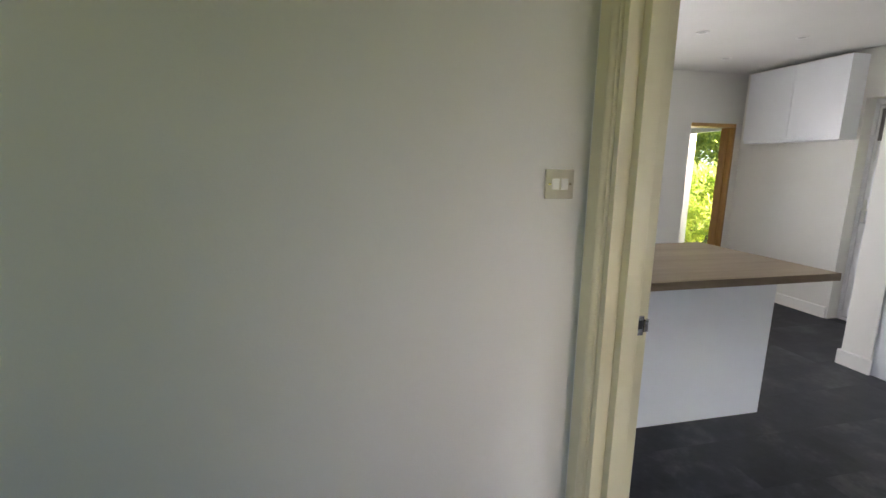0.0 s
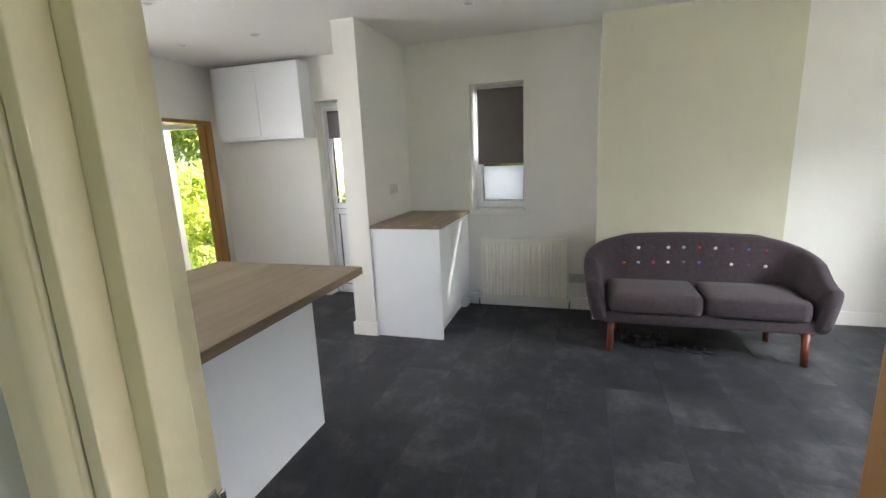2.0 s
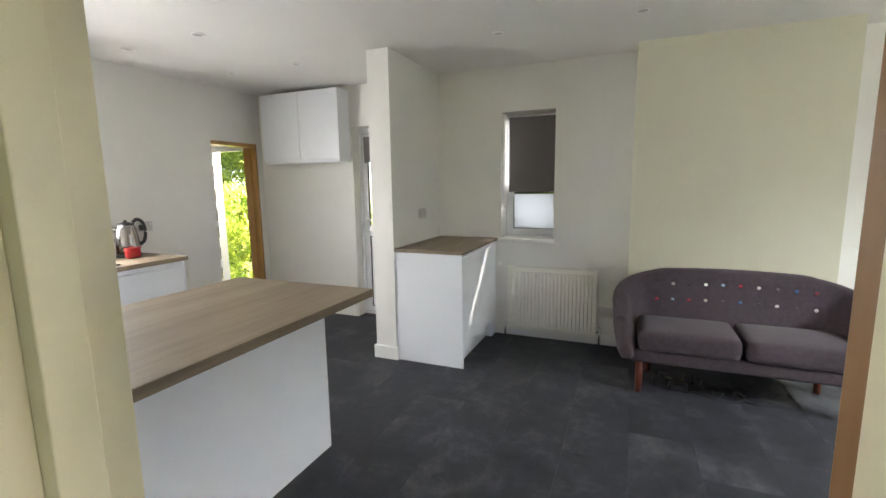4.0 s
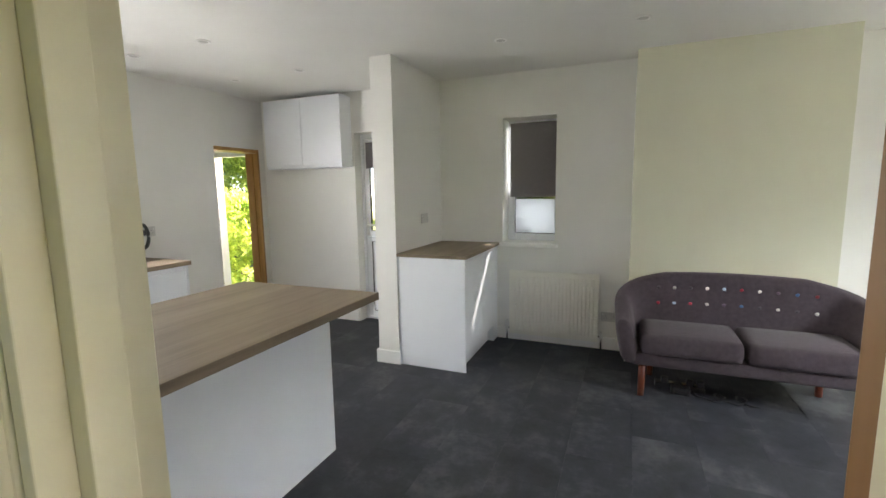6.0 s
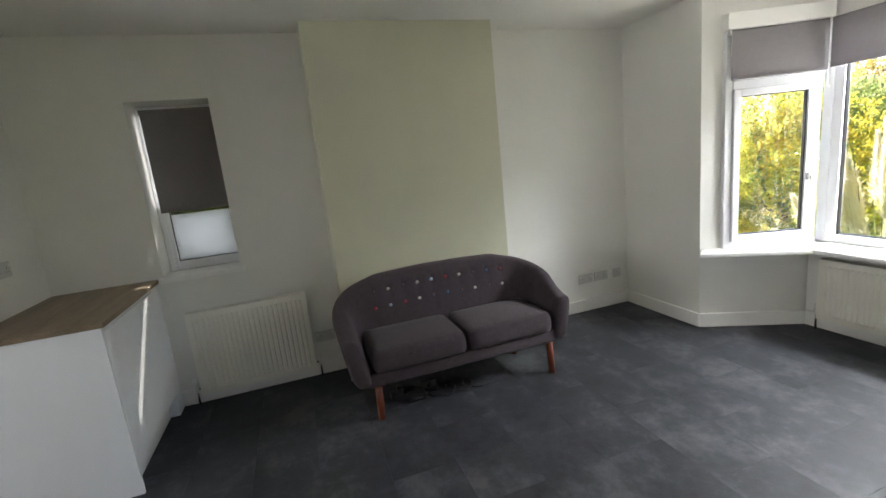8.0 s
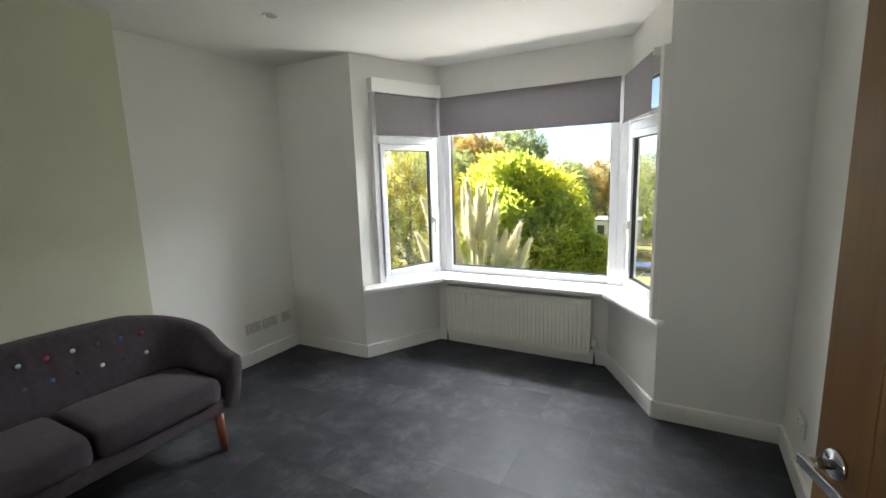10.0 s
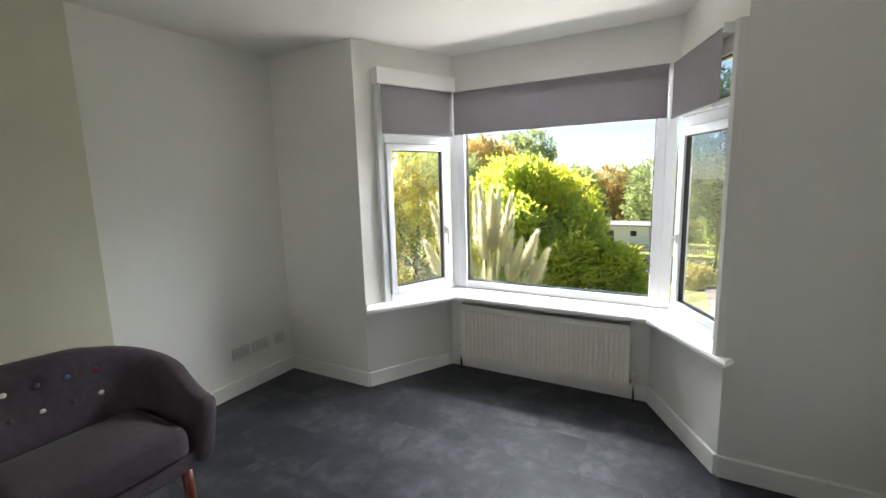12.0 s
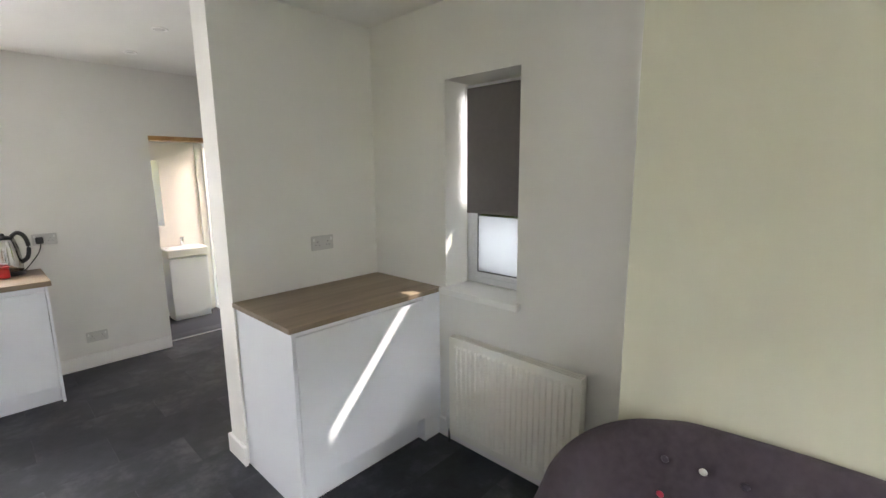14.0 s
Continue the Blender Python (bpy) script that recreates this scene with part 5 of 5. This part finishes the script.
plant("tree", "russet autumn tree beyond the garden", "tree", 10.6, -18.6, 4.4, 4.0, 6.1, 30000, 0.07, AUTUMN, 7, 0.2)
plant("tree", "tall grey-green tree beyond the garden", "tree", 12.2, -30.0, 5.0, 5.0, 8.6, 26000, 0.10, OAKLEAF, 8, 0.2)
far = ((21, -50, 9, 9.0, AUTUMN), (17, -62, 11, 10.5, OAKLEAF), (13.5, -68, 10, 11.0, AUTUMN), (9.5, -72, 10, 11.3, OAKLEAF), (6.4, -68, 8, 11.2, OAKLEAF), (3.0, -66, 9, 11.6, OAKLEAF), (-1.0, -66, 9, 11.8, OAKLEAF),
       (-5.5, -64, 9, 11.5, AUTUMN), (26, -60, 12, 11, OAKLEAF), (32, -48, 12, 9.5, OAKLEAF), (-11, -66, 13, 12, OAKLEAF), (3.6, -49, 8.5, 9.3, OAKLEAF), (-1.8, -44, 6.0, 8.0, OAKLEAF))
for k, (x, y, w, h, mt) in enumerate(far):
    plant("tree", "distant broadleaf tree on the hillside", "tree", x, y, w, w, h, 22000, 0.16, mt, 20 + k, 0.02, "distant trees")
plant("tree", "dark conifer at the edge of the drive", "tree", 1.0, -16.2, 2.6, 2.6, 6.6, 22000, 0.06, leaf_mat("conifer_leaf", (0.025, 0.05, 0.025), (0.07, 0.11, 0.05)), 9, 0.3, "", 0.55)
plant("shrub", "leafy green shrub outside the bay", "shrub", -1.75, -17.2, 6.2, 3.6, 7.4, 40000, 0.09, SHRUB, 10, 0.02, "", 1.2)
# Dry grass, built as a low leafy clump.
plant("shrub", "low clump of dry grass on the lawn's edge", "shrub", 1.55, -15.1, 1.1, 0.9, 0.75, 4000, 0.05, leaf_mat("dry_grass_leaf", (0.16, 0.17, 0.06), (0.45, 0.38, 0.17)), 12, 0.0)
# Out of view; added to stop sun patches inside the bay.
plant("tree", "unseen tree added to shade the bay", "tree", 8.2, -4.6, 3.2, 3.2, 7.6, 46000, 0.09, OAKLEAF, 13, 0.4)
# Real greenery, but its place and height are set to block kitchen sun.
plant("shrub", "green shrub by the back door, raised to block the sun", "shrub", 7.2, 2.05, 2.1, 2.2, 6.8, 30000, 0.07, SHRUB, 14, 0.05)
# Stands out of sight on the sun's line, only to shade the lobby.
plant("shrub", "unseen tall shrub added to keep sun off the lobby", "shrub", 7.8, 3.75, 2.0, 2.0, 6.6, 26000, 0.07, SHRUB, 18, 0.05)
plant("hedge", "bright green garden hedge outside the lobby", "hedge", 8.2, 8.2, 2.6, 4.5, 2.3, 16000, 0.06, HEDGE, 15, 0.0)
plant("tree", "leafy tree behind the garden hedge", "tree", 12.5, 13.0, 5.5, 5.5, 6.0, 40000, 0.09, SHRUB, 16, 0.1)


def far_buildings():
    z = -6.75
    b = thing("outbuilding", "long low white outbuilding with a grey felt roof", "building", at=pose(4.84, -41.6, -4.35))
    wht = mat("white_render", (0.72, 0.70, 0.66), 0.8, vary=0.05, scale=1)
    felt = mat("grey_felt", (0.22, 0.22, 0.23), 0.9, vary=0.12, scale=1)
    pbox("wall", b, wht, (0, 3.8, -3.5, 0, -0.9, 1.3))
    bm = bmesh.new()
    prism(bm, ((-0.15, -3.7), (4.0, -3.7), (4.0, 0.2), (-0.15, 0.2)), 1.31, 1.42)
    part("roof", bm, felt, b, "grey felt roof")
    pbox("door", b, BARK, (2.9, 3.5, 0.0, 0.05, -0.9, 0.9))
    pbox("window", b, BLACK, (1.0, 1.5, 0.0, 0.05, 0.45, 0.9))
    f = thing("picket_fence", "weathered grey picket fence along the drive", "fence", at=pose(0, 0, 0))
    grey = mat("weathered_timber", (0.30, 0.27, 0.24), 0.9, vary=0.15, scale=3)
    me = None
    for k in range(44):
        x = -0.5 + k * 0.16
        if me is None:
            bm = bmesh.new()
            prism(bm, ((0, 0), (0.09, 0), (0.09, 0.03), (0, 0.03)), 0, 0.72)
            ob = part("picket", bm, grey, f)
            me = ob.data
        else:
            ob = new("picket", me)
            ob.parent = f
        ob.location = (x, -35.7, -4.42)
    for zz in (-4.25, -3.9):
        pbox("rail", f, grey, (-0.6, 6.6, -35.76, -35.71, zz, zz + 0.07))
    w = thing("stone_wall", "dark rubble stone retaining wall", "wall")
    st = mat("rubble_stone", (0.16, 0.14, 0.12), 0.9, vary=0.3, scale=3, bump=0.6, bump_scale=12, rand=0.3)
    rng = random.Random(3)
    shapes = []
    for k in range(6):
        bm = bmesh.new()
        box(bm, -0.19, 0.19, -0.12, 0.12, -0.1, 0.1, 0.035, 1)
        for v in bm.verts:
            v.co += Vector((rng.uniform(-1, 1), rng.uniform(-1, 1), rng.uniform(-1, 1))) * 0.02
        o = part("stone", bm, st, w)
        shapes.append(o.data)
        o.location = (0.4 + k * 0.4, -31.75, -5.05)
    for j in range(5):
        for k in range(15):
            if j == 0 and k < 6:
                continue
            o = new("stone", shapes[rng.randrange(6)])
            o.parent = w
            o.location = (0.4 + k * 0.4 + (0.2 if j % 2 else 0), -31.75 + rng.uniform(-0.03, 0.03), -5.05 + j * 0.21)
    pbox("core", w, st, (0.2, 6.5, -31.9, -31.78, -5.6, -4.05))
    p = thing("post", "leaning timber post with dry grass", "post", at=pose(2.22, -19.8, -3.4))
    bm = bmesh.new()
    cyl(bm, (0, 0, 0), (0.05, 0, 1.35), 0.06, 0.05, 10)
    part("stake", bm, grey, p)
    bm = bmesh.new()
    n = 40
    ring = [bm.verts.new((4.5 + 2.9 * math.cos(6.283 * i / n) * (1 + 0.1 * math.sin(i * 2.1)), -10.1 + 1.9 * math.sin(6.283 * i / n), 0)) for i in range(n)]
    for v in ring:
        v.co.z = ground_z(v.co.x, v.co.y) + 0.13
    bm.faces.new(ring)
    struct("flower_bed", bm, mat("bark_mulch", (0.16, 0.075, 0.045), 0.95, vary=0.35, scale=8, bump=0.9, bump_scale=40), "reddish bark mulch bed under the bush", "flower bed")


far_buildings()

def car(label, m, paint):
    c = thing("car", label, "car", "parked cars", m)
    bm = bmesh.new()
    box(bm, -2.0, 2.0, -0.85, 0.85, 0.25, 0.85, 0.18, 4)
    part("body", bm, paint, c, smooth=True)
    bm = bmesh.new()
    box(bm, -1.1, 1.0, -0.74, 0.74, 0.8, 1.35, 0.2, 4)
    part("cabin", bm, CAR_GLASS, c, "dark car windows", True)
    pbox("roof", c, paint, (-0.75, 0.7, -0.6, 0.6, 1.33, 1.38), 0.02)
    for x in (-1.25, 1.25):
        for y in (-0.8, 0.8):
            bm = bmesh.new()
            cyl(bm, (x, y - 0.1, 0.31), (x, y + 0.1, 0.31), 0.31, seg=24)
            wl = part("wheel", bm, BLACK, c)
            bm = bmesh.new()
            cyl(bm, (x, y - 0.105, 0.31), (x, y + 0.105, 0.31), 0.19, seg=16)
            part("rim", bm, STEEL, wl)
        for y in (-0.6, 0.6):
            pbox("headlight", c, PLATE, (x * 1.56 - 0.06, x * 1.56 + 0.06, y - 0.16, y + 0.16, 0.58, 0.70), 0.03)


CAR_GLASS = mat("car_glass", (0.02, 0.025, 0.03), 0.1, bump=0)
car("blue parked car below the garden", pose(2.85, -22.0, -4.35, 0, 0, 8), mat("blue_car_paint", (0.03, 0.07, 0.30), 0.25, vary=0.02, bump=0, coat=0.6))
car("pale silver car parked on the concrete drive", pose(-2.0, -14.2, ground_z(-2.0, -14.2) + 0.1, 0, 0, 12), mat("silver_car_paint", (0.34, 0.36, 0.39), 0.3, 0.5, vary=0.02, bump=0, coat=0.6))
bm = bmesh.new()
for y0, y1 in ((-7.0, -9.0), (-9.0, -11.0), (-11.0, -13.0), (-13.0, -15.2)):
    vs = [bm.verts.new((x, y, ground_z(x, y) + 0.14)) for x, y in ((-5.0, y0), (1.3, y0), (1.3, y1), (-5.0, y1))]
    top = bm.faces.new(vs[::-1])
bmesh.ops.solidify(bm, geom=bm.faces[:], thickness=0.2)
struct("driveway", bm, mat("pale_concrete", (0.30, 0.285, 0.265), 0.85, vary=0.15, scale=1.5, bump=0.4, bump_scale=30), "pale concrete drive beside the lawn", "driveway")
